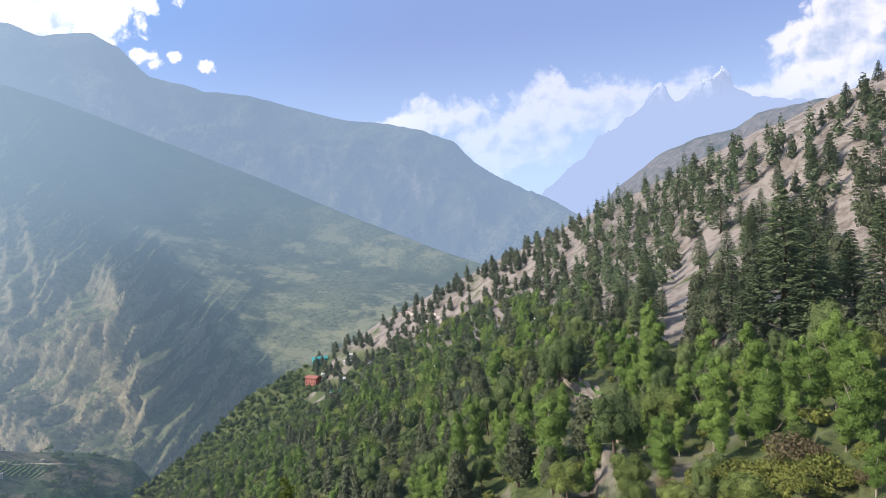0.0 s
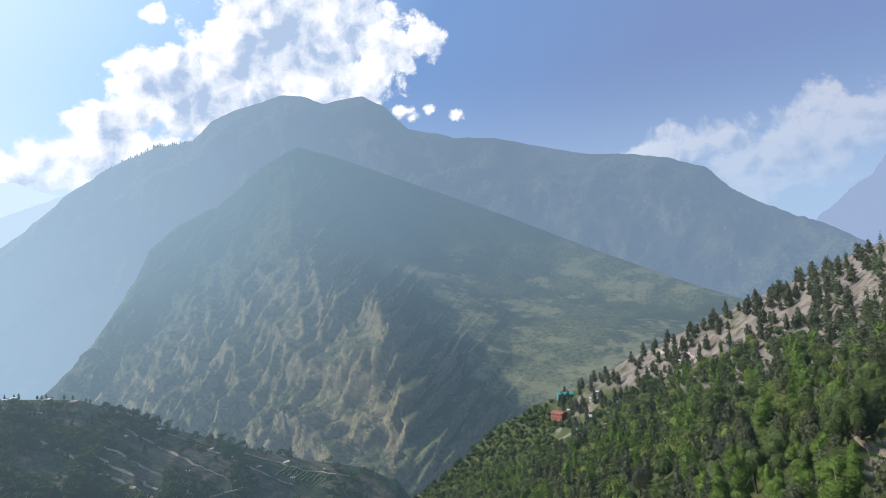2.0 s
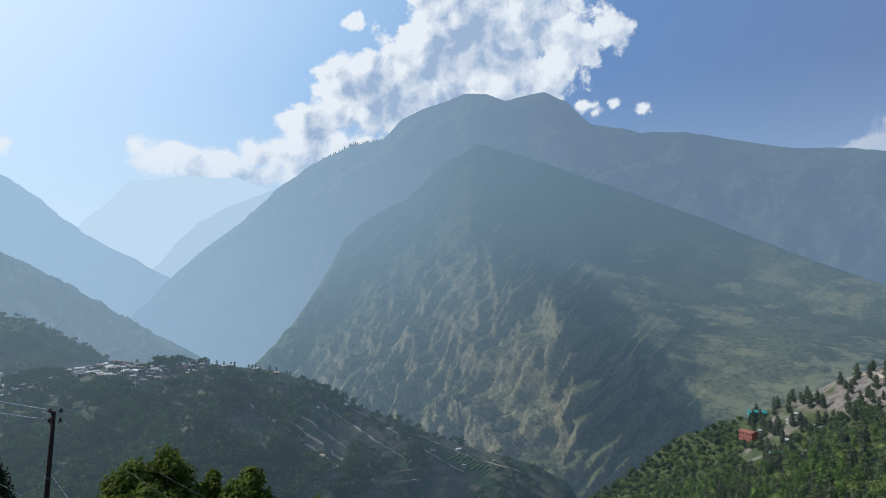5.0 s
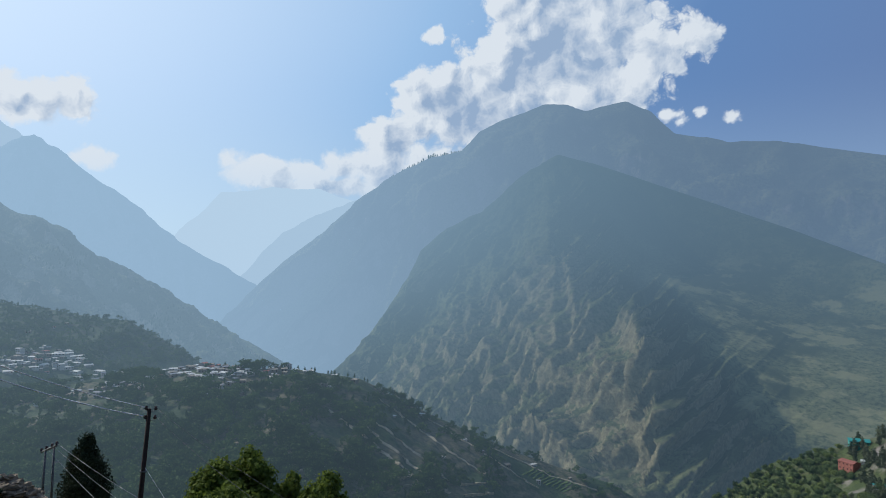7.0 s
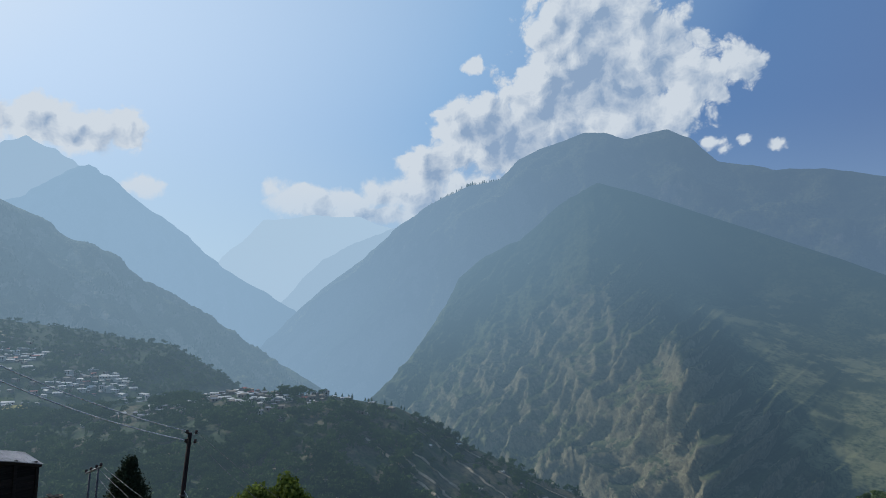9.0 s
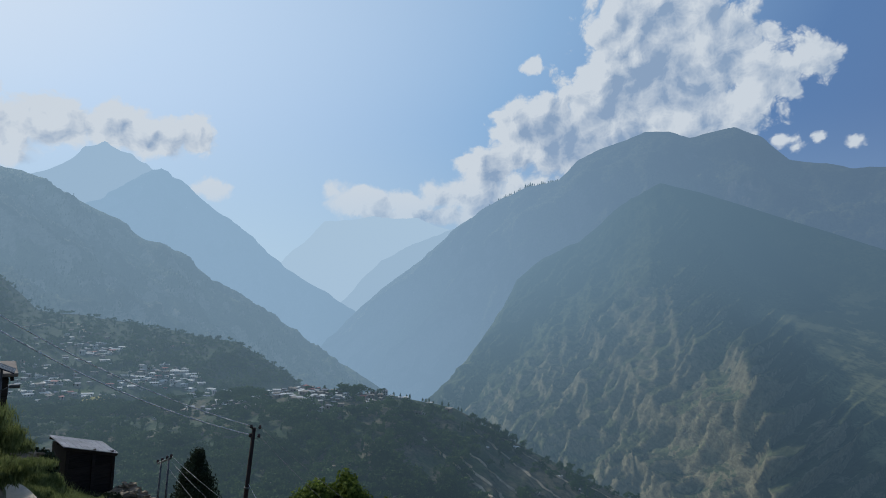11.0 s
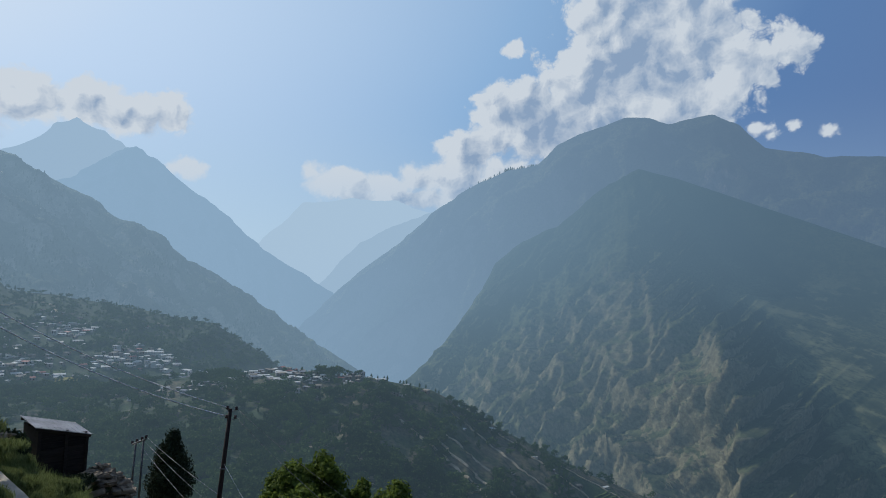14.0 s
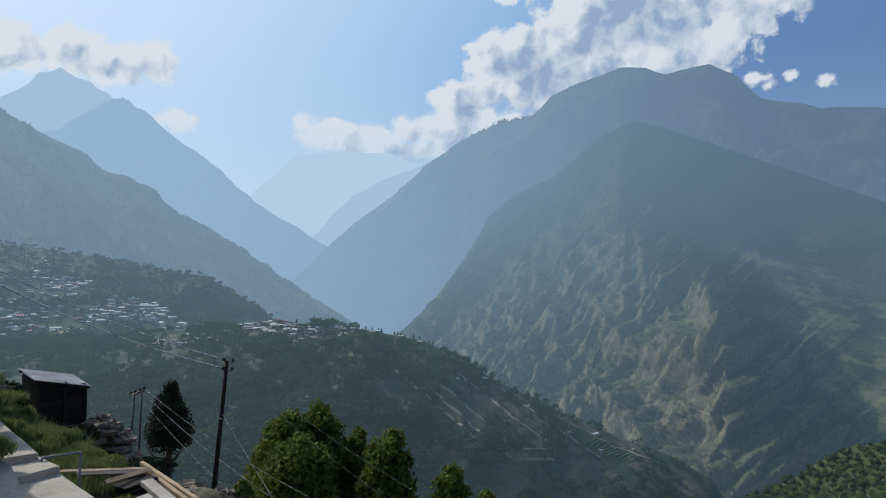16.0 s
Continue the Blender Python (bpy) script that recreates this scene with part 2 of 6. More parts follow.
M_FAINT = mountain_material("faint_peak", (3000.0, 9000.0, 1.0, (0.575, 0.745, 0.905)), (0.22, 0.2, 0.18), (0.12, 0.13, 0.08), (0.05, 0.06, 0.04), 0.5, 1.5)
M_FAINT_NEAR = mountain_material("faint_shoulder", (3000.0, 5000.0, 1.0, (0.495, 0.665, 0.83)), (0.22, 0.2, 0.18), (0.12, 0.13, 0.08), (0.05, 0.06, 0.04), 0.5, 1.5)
M_BROWN = mountain_material("brown_ridge", (2100.0, 0.0), (0.21, 0.175, 0.15), (0.12, 0.12, 0.07), (0.05, 0.06, 0.04), 0.2)

# ---------------------------------------------------------------- landforms
def rail(points, bearings):
    """A line over the land from (bearing, rise, distance) stations, at the given bearings."""
    pts = sorted(points)
    b = [p[0] for p in pts]
    e = np.interp(bearings, b, [p[1] for p in pts])
    d = np.interp(bearings, b, [p[2] for p in pts])
    a, e = np.radians(bearings), np.radians(e)
    return np.stack([-np.sin(a) * d, np.cos(a) * d, np.tan(e) * d], 1)


def loft(rails, b0, b1, nu, nv, sharp=False):
    """Smooth surface through the rails: an array of nu x nv places, the last rails being the back of the hill."""
    bearings = np.linspace(b0, b1, nu)
    R = [rail(r, bearings) for r in rails]
    k = len(R)
    out = np.zeros((nu, nv, 3))
    for j in range(nv):
        s = j / (nv - 1) * (k - 1)
        i = min(int(s), k - 2)
        t = s - i
        p0, p1, p2, p3 = R[max(i - 1, 0)], R[i], R[i + 1], R[min(i + 2, k - 1)]
        if sharp and i == k - 3:
            p3 = p2 + (p2 - p1) * 0.6
        if sharp and i == k - 2:
            p0 = p1 - (p2 - p1) * 0.6
        out[:, j] = 0.5 * (2 * p1 + (p2 - p0) * t + (2 * p0 - 5 * p1 + 4 * p2 - p3) * t * t + (3 * p1 - p0 - 3 * p2 + p3) * t ** 3)
    return out


def normals(g):
    n = np.cross(np.gradient(g, axis=0), np.gradient(g, axis=1))
    n /= np.linalg.norm(n, axis=2)[:, :, None] + 1e-9
    n[n[:, :, 2] < 0] *= -1
    return n


def relief(g, size, height, crest, seed, along=0.4, keep=0.25, octaves=5, slant=None, calm=None):
    """Gullies and ribs that run down the slope, slanting where slant says so; the crest line (a share of nv) stays nearly as it is."""
    nu, nv = g.shape[:2]
    n = normals(g)
    mid = g[:, nv // 2]
    s = np.r_[0, np.cumsum(np.linalg.norm(np.diff(mid, axis=0), axis=1))]
    column = g[nu // 2]
    t = np.r_[0, np.cumsum(np.linalg.norm(np.diff(column, axis=0), axis=1))]
    off = np.zeros((nu, nv))
    for i in range(nu):
        for j in range(nv):
            across = s[i] - (slant[i] * t[j] if slant is not None else 0.0)
            q = Vector((across / size + seed, t[j] * along / size, seed * 0.7))
            q += 0.35 * noise.noise_vector(q * 0.8)
            off[i, j] = noise.ridged_multi_fractal(q, 0.9, 2.1, octaves, 1.0, 2.0, noise_basis="PERLIN_ORIGINAL") - 1.0
    v = np.abs(np.linspace(0, 1, nv) - crest) / 0.16
    damp = keep + (1 - keep) * np.clip(v, 0, 1)
    if calm is not None:
        off = off * calm[:, None]
    return g + n * (off * damp[None, :] * height)[:, :, None]


def grid_mesh(name, g, mat, label="", category="", smooth=True, kind="structure", uvs=None):
    nu, nv = g.shape[:2]
    i = np.arange(nu * nv).reshape(nu, nv)
    q = np.stack([i[:-1, :-1], i[1:, :-1], i[1:, 1:], i[:-1, 1:]], -1).reshape(-1, 4)
    a = g.reshape(-1, 3)
    f = np.cross(a[q[:, 1]] - a[q[:, 0]], a[q[:, 2]] - a[q[:, 0]])
    if f[:, 2].mean() < 0:
        q = q[:, ::-1]
    me = bpy.data.meshes.new(name)
    me.from_pydata(a.tolist(), [], q.tolist())
    me.polygons.foreach_set("use_smooth", [smooth] * len(q))
    for key, uv in (uvs or {}).items():
        me.uv_layers.new(name=key).data.foreach_set("uv", uv.reshape(-1, 2)[q.ravel()].ravel())
    me.materials.append(mat)
    return tagged(new(name, me), label, category, kind=kind)


def bearing_and_rise(g):
    b = np.degrees(np.arctan2(-g[:, :, 0], g[:, :, 1]))
    return b, np.degrees(np.arctan2(g[:, :, 2], np.hypot(g[:, :, 0], g[:, :, 1])))


def ribs(g, summit, sizes, crest, seed, calm):
    """Ribs and gullies that fan out downhill from the summit, and strata that cut across them, dipping to the left;
    sizes: width in degrees, length, height in metres, share of the strata. Returns the surface and its two maps."""
    nu, nv = g.shape[:2]
    b, e = bearing_and_rise(g)
    around = np.degrees(np.arctan2(b - summit[0], np.maximum(summit[1] - e, 0.5) + 3.0))
    far_down = np.hypot(b - summit[0], summit[1] - e)
    dip = b + 0.95 * e
    v = np.abs(np.linspace(0, 1, nv) - crest) / 0.12
    keep = (0.08 + 0.92 * np.clip(v, 0, 1))[None, :] * calm(around, e)
    n = np.cross(np.gradient(g, axis=0), np.gradient(g, axis=1))
    n /= np.linalg.norm(n, axis=2)[:, :, None] + 1e-9
    n *= np.sign(n[:, :, 2].mean())
    off = np.zeros((nu, nv))
    for k, (wide, long, high, strata) in enumerate(sizes):
        across = (dip if strata else around) / wide + seed + k * 7.3
        for i in range(nu):
            for j in range(nv):
                if keep[i, j] * high < 0.4:
                    continue
                q = Vector((across[i, j], far_down[i, j] / long, seed * 0.7))
                q += 0.22 * noise.noise_vector(q * 1.1)
                off[i, j] += high * (noise.ridged_multi_fractal(q, 1.0, 2.1, 3, 1.0, 2.0, noise_basis="PERLIN_ORIGINAL") - 1.0)
    return g + n * (off * keep)[:, :, None], {"strata": np.stack([dip, far_down], -1), "fan": np.stack([around, e - (4.7 - 0.66 * np.maximum(b - 33, 0) - 1.1 * np.maximum(33 - b, 0))], -1)}


def back(points, drop, push):
    """A rail behind the crest, so that a hill has its far side."""
    return [(b, math.degrees(math.atan((math.tan(radians(e)) * d - drop) / (d + push))), d + push) for b, e, d in points]


# the massif across the valley
crest = [(66, -5.5, 3900), (63.6, -3.6, 3900), (61.7, -1.2, 3900), (58.8, 1.9, 3950), (55.3, 4.6, 4000), (52.3, 7.4, 4050), (48.7, 9.8, 4100),
         (45.7, 11.4, 4150), (42.9, 11.8, 4200), (41.2, 13.7, 4250), (38.7, 14.8, 4280), (35.4, 15.8, 4300), (33.5, 15.8, 4300), (31.9, 15.1, 4300),
         (29.9, 15.5, 4350), (28.2, 15.8, 4350), (26.2, 14.8, 4330), (24.2, 12.8, 4300), (22.3, 12.2, 4250), (20.1, 11.6, 4200), (16.5, 11.4, 4150),
         (11.6, 10.4, 4050), (8.2, 9.6, 4000), (5.6, 9.3, 3950), (1.6, 8.2, 3900), (-1.1, 7.3, 3850), (-3.1, 5.3, 3800), (-6.1, 3.4, 3750), (-9.1, 1.7, 3700),
         (-11.5, 0.4, 3650), (-18, -3, 3600)]
foot = [(66, -10, 3300), (50, -11, 3400), (30, -11, 3300), (10, -12, 2900), (-18, -11, 2700)]
middle = [(66, -8, 3600), (55, -2, 3700), (48, 2, 3700), (40, 5, 3550), (30, 6, 3600), (20, 4, 3450), (10, 1.5, 3350), (0, -0.5, 3200), (-8, -3.5, 3100), (-18, -6, 3000)]
g = relief(loft([foot, middle, crest, back(crest, 500, 500)], 66, -18, 460, 130), 650, 105, 0.667, 3.1, along=0.8, keep=0.1, slant=np.full(460, 0.35))
g = relief(g, 240, 22, 0.667, 5.7, along=0.6, keep=0.12, octaves=4, slant=np.full(460, 0.5))
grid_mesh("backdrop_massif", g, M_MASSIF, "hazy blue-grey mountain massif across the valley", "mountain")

# its rocky spur, nearer to the valley
crest = [(56, -10, 2900), (53.1, -7.1, 2950), (49.9, -2.9, 3000), (47.9, 0.2, 3050), (46.6, 3.0, 3100), (44.3, 4.9, 3150), (41.2, 6.3, 3200), (37.6, 9.6, 3300),
         (34.3, 11.5, 3400), (31, 10.6, 3400), (27.8, 9.4, 3400), (21.8, 7.0, 3300), (15.6, 4.4, 3150), (8, 0.8, 2950), (0, -2.8, 2750), (-10, -6.5, 2550)]
upper = [(56, -12, 2600), (50, -7, 2700), (44, 0, 2850), (38, 3.5, 2800), (35, 5.0, 2650), (33, 3.6, 2560), (31, 2.8, 2640), (27, 2.0, 2820), (21, 0.8, 2880), (14, -1.6, 2800), (6, -4.0, 2600), (-10, -8.5, 2250)]
lower = [(56, -14.5, 2200), (48, -10, 2250), (42, -8, 2250), (36, -6.5, 2150), (31, -5.8, 1950), (27.5, -5.2, 1800), (26, -5.4, 1780), (24, -6.2, 1850), (21, -6.6, 1980), (16, -6.6, 2120), (10, -6.8, 2150), (2, -8.5, 2050), (-10, -11, 1900)]
foot = [(56, -19, 1700), (45, -21, 1500), (36, -24, 1400), (26, -25, 1330), (18, -24, 1300), (12, -21, 1420), (-10, -15, 1600)]
g = loft([foot, lower, upper, crest, back(crest, 500, 500)], 56, -10, 660, 340)
g, fan = ribs(g, (36.0, 12.0), ((14.0, 9.0, 44.0, False), (2.0, 5.0, 46.0, True), (0.85, 2.2, 16.0, True), (0.4, 0.8, 5.5, True)), 0.75, 8.4,
              lambda around, e: np.interp(around, [-50, -38, -33, 36, 44], [0.03, 0.07, 1.0, 1.0, 0.35]) * np.interp(e, [-8, 6, 10], [1.0, 0.7, 0.35]))
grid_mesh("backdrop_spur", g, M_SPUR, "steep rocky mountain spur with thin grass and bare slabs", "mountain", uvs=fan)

# dark mountain spur beyond the villages
crest = [(112, 15, 2300), (100, 12.5, 2250), (90.3, 10.05, 2200), (87.4, 9.25, 2200), (84.6, 8.2, 2180), (80.8, 6.45, 2160), (78.6, 4.75, 2150), (75.9, 3.6, 2130), (73.5, 1.5, 2110),
         (70.6, 0.2, 2090), (65.6, -2.9, 2050), (62.6, -4.8, 2030), (59.9, -6.4, 2000), (56, -9, 1980)]
foot = [(112, -8, 1200), (90, -9, 1200), (75, -11, 1250), (56, -14, 1400)]
middle = [(112, 5, 1700), (90, 4, 1700), (80, 0.5, 1700), (70, -5, 1700), (56, -11.5, 1700)]
SPUR_LEFT = relief(loft([foot, middle, crest, back(crest, 400, 400)], 112, 56, 340, 140), 260, 50, 0.667, 5.2, along=0.6, keep=0.1, slant=np.full(340, -0.6))
SPUR_LEFT = relief(SPUR_LEFT, 85, 17, 0.667, 2.4, along=0.5, keep=0.12, octaves=4, slant=np.full(340, -0.7))
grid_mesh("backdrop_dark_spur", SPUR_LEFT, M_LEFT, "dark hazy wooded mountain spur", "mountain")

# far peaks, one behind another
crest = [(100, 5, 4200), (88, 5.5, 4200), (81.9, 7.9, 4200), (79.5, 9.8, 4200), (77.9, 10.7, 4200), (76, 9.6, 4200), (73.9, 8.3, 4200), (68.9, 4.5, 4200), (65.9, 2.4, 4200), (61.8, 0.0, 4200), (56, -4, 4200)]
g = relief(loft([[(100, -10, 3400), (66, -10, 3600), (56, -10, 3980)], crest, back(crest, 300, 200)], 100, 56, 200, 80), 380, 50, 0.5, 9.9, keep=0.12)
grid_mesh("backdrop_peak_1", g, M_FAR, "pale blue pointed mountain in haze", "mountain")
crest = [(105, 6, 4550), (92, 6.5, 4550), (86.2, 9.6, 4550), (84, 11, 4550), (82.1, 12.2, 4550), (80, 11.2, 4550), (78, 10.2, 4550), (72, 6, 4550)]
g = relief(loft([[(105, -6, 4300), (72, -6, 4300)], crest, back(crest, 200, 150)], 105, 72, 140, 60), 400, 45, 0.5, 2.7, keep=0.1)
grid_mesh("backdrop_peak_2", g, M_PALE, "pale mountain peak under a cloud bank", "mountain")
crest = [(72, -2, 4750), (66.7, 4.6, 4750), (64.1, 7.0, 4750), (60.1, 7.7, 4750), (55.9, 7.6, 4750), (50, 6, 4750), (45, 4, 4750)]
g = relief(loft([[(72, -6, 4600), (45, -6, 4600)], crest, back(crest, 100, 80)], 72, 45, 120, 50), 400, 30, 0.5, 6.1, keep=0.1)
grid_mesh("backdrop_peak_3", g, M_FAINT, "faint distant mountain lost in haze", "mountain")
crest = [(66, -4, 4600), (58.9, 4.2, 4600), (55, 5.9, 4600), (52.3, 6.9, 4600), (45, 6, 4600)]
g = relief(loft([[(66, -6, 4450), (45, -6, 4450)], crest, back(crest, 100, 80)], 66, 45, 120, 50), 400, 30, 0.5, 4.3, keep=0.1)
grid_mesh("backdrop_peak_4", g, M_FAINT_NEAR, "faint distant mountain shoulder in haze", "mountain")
crest = [(0, -14, 1700), (-8, -6.5, 1650), (-12, -1.4, 1600), (-15.4, 2.3, 1550), (-19.2, 5.2, 1500), (-22, 6.2, 1480), (-25, 6.7, 1450), (-26.7, 7.8, 1400), (-30.6, 8.4, 1350), (-36, 8, 1350), (-50, 9, 1300)]
g = relief(loft([[(0, -18, 1200), (-50, -4, 900)], crest, back(crest, 300, 300)], 0, -50, 160, 60), 140, 14, 0.5, 1.3, keep=0.3)
grid_mesh("backdrop_brown_ridge", g, M_BROWN, "bare brown ridge behind the wooded slope", "mountain")

# snow peaks at the valley's head
M_SNOW, n = material("snow_and_rock")
geo = n.add("ShaderNodeNewGeometry")
mid = n.noise(n.vec("MULTIPLY", geo.outputs["Position"], (1, 1, 0.5)), 0.008, 6, 0.7, distortion=0.8)
# painted haze glow, thicker low down so that the peaks' feet fade out
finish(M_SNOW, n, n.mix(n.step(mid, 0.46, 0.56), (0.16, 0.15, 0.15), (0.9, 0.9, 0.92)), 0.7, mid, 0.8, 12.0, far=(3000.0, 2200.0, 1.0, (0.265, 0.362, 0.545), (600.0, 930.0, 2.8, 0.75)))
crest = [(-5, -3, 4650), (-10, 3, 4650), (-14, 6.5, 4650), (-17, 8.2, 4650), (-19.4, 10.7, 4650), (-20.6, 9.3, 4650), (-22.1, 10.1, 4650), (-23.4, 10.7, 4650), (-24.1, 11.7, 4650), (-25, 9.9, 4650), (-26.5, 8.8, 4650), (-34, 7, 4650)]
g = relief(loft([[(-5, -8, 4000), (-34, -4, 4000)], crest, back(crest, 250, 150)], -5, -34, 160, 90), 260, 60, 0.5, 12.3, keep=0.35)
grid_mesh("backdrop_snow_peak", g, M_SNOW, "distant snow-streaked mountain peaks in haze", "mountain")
M_SOIL, n = material("dry_soil")
p = n.add("ShaderNodeNewGeometry").outputs["Position"]
patch = n.noise(p, 0.02, 5, 0.6)
clump = n.noise(p, 0.12, 4, 0.6)
grain = n.noise(p, 0.5, 5, 0.7)
stones = n.step(n.add("ShaderNodeTexVoronoi", {"Vector": p, "Scale": 0.45, "Randomness": 1.0}).outputs["Distance"], 0.12, 0.32)
soil = n.mix(n.step(grain, 0.3, 0.7), (0.112, 0.094, 0.078), (0.190, 0.162, 0.134))
soil = n.mix(n.math("MULTIPLY", stones, n.step(clump, 0.45, 0.6)), (0.24, 0.215, 0.185), soil)
turf = n.mix(n.step(grain, 0.35, 0.65), (0.035, 0.055, 0.018), (0.09, 0.112, 0.036))
turf = n.mix(n.step(clump, 0.52, 0.66), turf, (0.095, 0.10, 0.042))
# the green orchards lie below the dry cedar slope
xyz_p = n.add("ShaderNodeSeparateXYZ", {0: p}).outputs
slant = n.math("DEGREES", n.math("ARCTAN2", xyz_p[2], n.vec("LENGTH", n.vec("MULTIPLY", p, (1, 1, 0)))))
orchards = n.step(n.math("ADD", slant, n.math("MULTIPLY", n.math("SUBTRACT", patch, 0.5), 12.0)), -9.0, -13.0, 0.0, 0.24)
tail = n.step(n.math("DIVIDE", xyz_p[0], xyz_p[1]), -0.2, -0.32, 0.0, 0.10)
# a faint painted haze glow lies on this slope as well
finish(M_SOIL, n, n.mix(n.step(n.math("ADD", patch, n.math("ADD", orchards, tail)), 0.56, 0.66), soil, turf), 0.95, grain, 0.8, 0.5, far=(10000.0, 0.0))


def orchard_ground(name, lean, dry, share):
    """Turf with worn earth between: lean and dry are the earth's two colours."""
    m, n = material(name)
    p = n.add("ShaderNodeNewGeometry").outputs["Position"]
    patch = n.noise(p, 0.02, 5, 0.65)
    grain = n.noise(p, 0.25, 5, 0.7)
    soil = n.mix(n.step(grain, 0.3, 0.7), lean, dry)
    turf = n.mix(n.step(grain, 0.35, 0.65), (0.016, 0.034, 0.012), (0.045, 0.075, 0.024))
    # haze glow is painted into the hill ground with distance
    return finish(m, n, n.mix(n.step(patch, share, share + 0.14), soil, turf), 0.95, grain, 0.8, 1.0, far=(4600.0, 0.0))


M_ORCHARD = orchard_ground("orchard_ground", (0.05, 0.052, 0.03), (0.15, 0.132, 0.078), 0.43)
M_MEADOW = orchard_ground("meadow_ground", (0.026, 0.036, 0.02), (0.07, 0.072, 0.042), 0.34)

# shoulder with the upper village
crest = [(112, 6, 1500), (95, 4.5, 1500), (89.7, 3.0, 1500), (85.8, -0.6, 1450), (81.9, -1.2, 1400), (75.9, -2.2, 1350), (70.9, -3.1, 1300), (66.4, -5.9, 1250), (62, -9, 1200)]
foot = [(112, -11, 700), (90, -11, 700), (62, -14, 900)]
middle = [(112, -3, 1050), (90, -3.5, 1050), (82, -5.5, 1030), (74, -6.5, 1020), (62, -11.5, 1020)]
UPPER = relief(loft([foot, middle, crest, back(crest, 300, 200)], 112, 62, 220, 110, True), 120, 10, 0.667, 4.4, keep=0.3)
grid_mesh("backdrop_upper_hill", UPPER, M_MEADOW, "green terraced hillside below the dark mountain", "hillside")

# hill with the ridge village
crest = [(112, -6, 900), (95, -6.5, 850), (85, -8, 800), (78, -8.2, 770), (73.8, -7.6, 750), (68.3, -7.2, 720), (65.5, -6.9, 700), (61.5, -7.2, 690), (56.5, -7.6, 700), (51.9, -8.4, 720),
         (49.4, -9.7, 740), (45.4, -11.5, 760), (41.1, -13.3, 780), (37.9, -14.6, 790), (34.3, -15.6, 800), (30.4, -16.5, 800), (27, -17.8, 790), (24, -22, 760), (14, -30, 700)]
foot = [(112, -30, 160), (80, -32, 190), (60, -33, 230), (45, -34, 300), (30, -33, 420), (14, -33, 560)]
middle = [(112, -14, 480), (85, -15.5, 470), (70, -15.5, 450), (55, -16.5, 470), (45, -19.5, 520), (35, -22, 590), (27, -24, 640), (14, -31.5, 650)]
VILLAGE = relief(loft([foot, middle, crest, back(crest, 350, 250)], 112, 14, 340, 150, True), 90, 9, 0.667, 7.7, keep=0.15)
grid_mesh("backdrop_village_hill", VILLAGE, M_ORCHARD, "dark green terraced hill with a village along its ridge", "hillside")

# the wooded slope
crest = [(31, -24, 760), (27.3, -20.4, 730), (23.1, -18.2, 720), (17.3, -13.9, 700), (11.3, -11.6, 680), (4.6, -8.1, 640), (-0.7, -5.7, 600), (-5.9, -3.3, 570), (-11.5, -0.8, 540), (-15.9, 1.3, 510),
         (-20.6, 3.0, 480), (-25, 5.0, 450), (-29, 6.4, 420), (-35.2, 8.9, 380), (-48, 13, 330), (-75, 14, 260)]
foot = [(31, -28, 520), (20, -29, 260), (10, -30, 150), (-10, -30, 75), (-35, -28, 55), (-75, -24, 40)]
middle = [(31, -25.5, 640), (20, -20, 500), (10, -18, 340), (-10, -13, 175), (-24, -10, 140), (-35, -7.5, 125), (-75, -2, 90)]
upper = [(31, -24.6, 710), (20, -17.5, 640), (10, -14.5, 530), (-10, -7, 340), (-24, -2, 260), (-35, 0.5, 230), (-75, 6, 170)]
SLOPE = relief(loft([foot, middle, upper, crest, back(crest, 120, 200)], 31, -75, 420, 200), 60, 4.0, 0.75, 2.2, keep=0.4)
grid_mesh("hill_wooded_slope", SLOPE, M_SOIL, "dry tan hillside dotted with cedars and orchards", "hillside")

# valley floor out to the edge of the view
a = np.radians(np.linspace(0, 360, 145))
r = np.array([0.0, 120, 300, 700, 1400, 2400, 3600, 4800])
h = np.array([-60.0, -110, -240, -430, -520, -540, -560, -580])
g = np.stack([-np.sin(a)[:, None] * r, np.cos(a)[:, None] * r, np.broadcast_to(h, (145, 8))], -1)
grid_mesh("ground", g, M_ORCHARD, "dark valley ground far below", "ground")
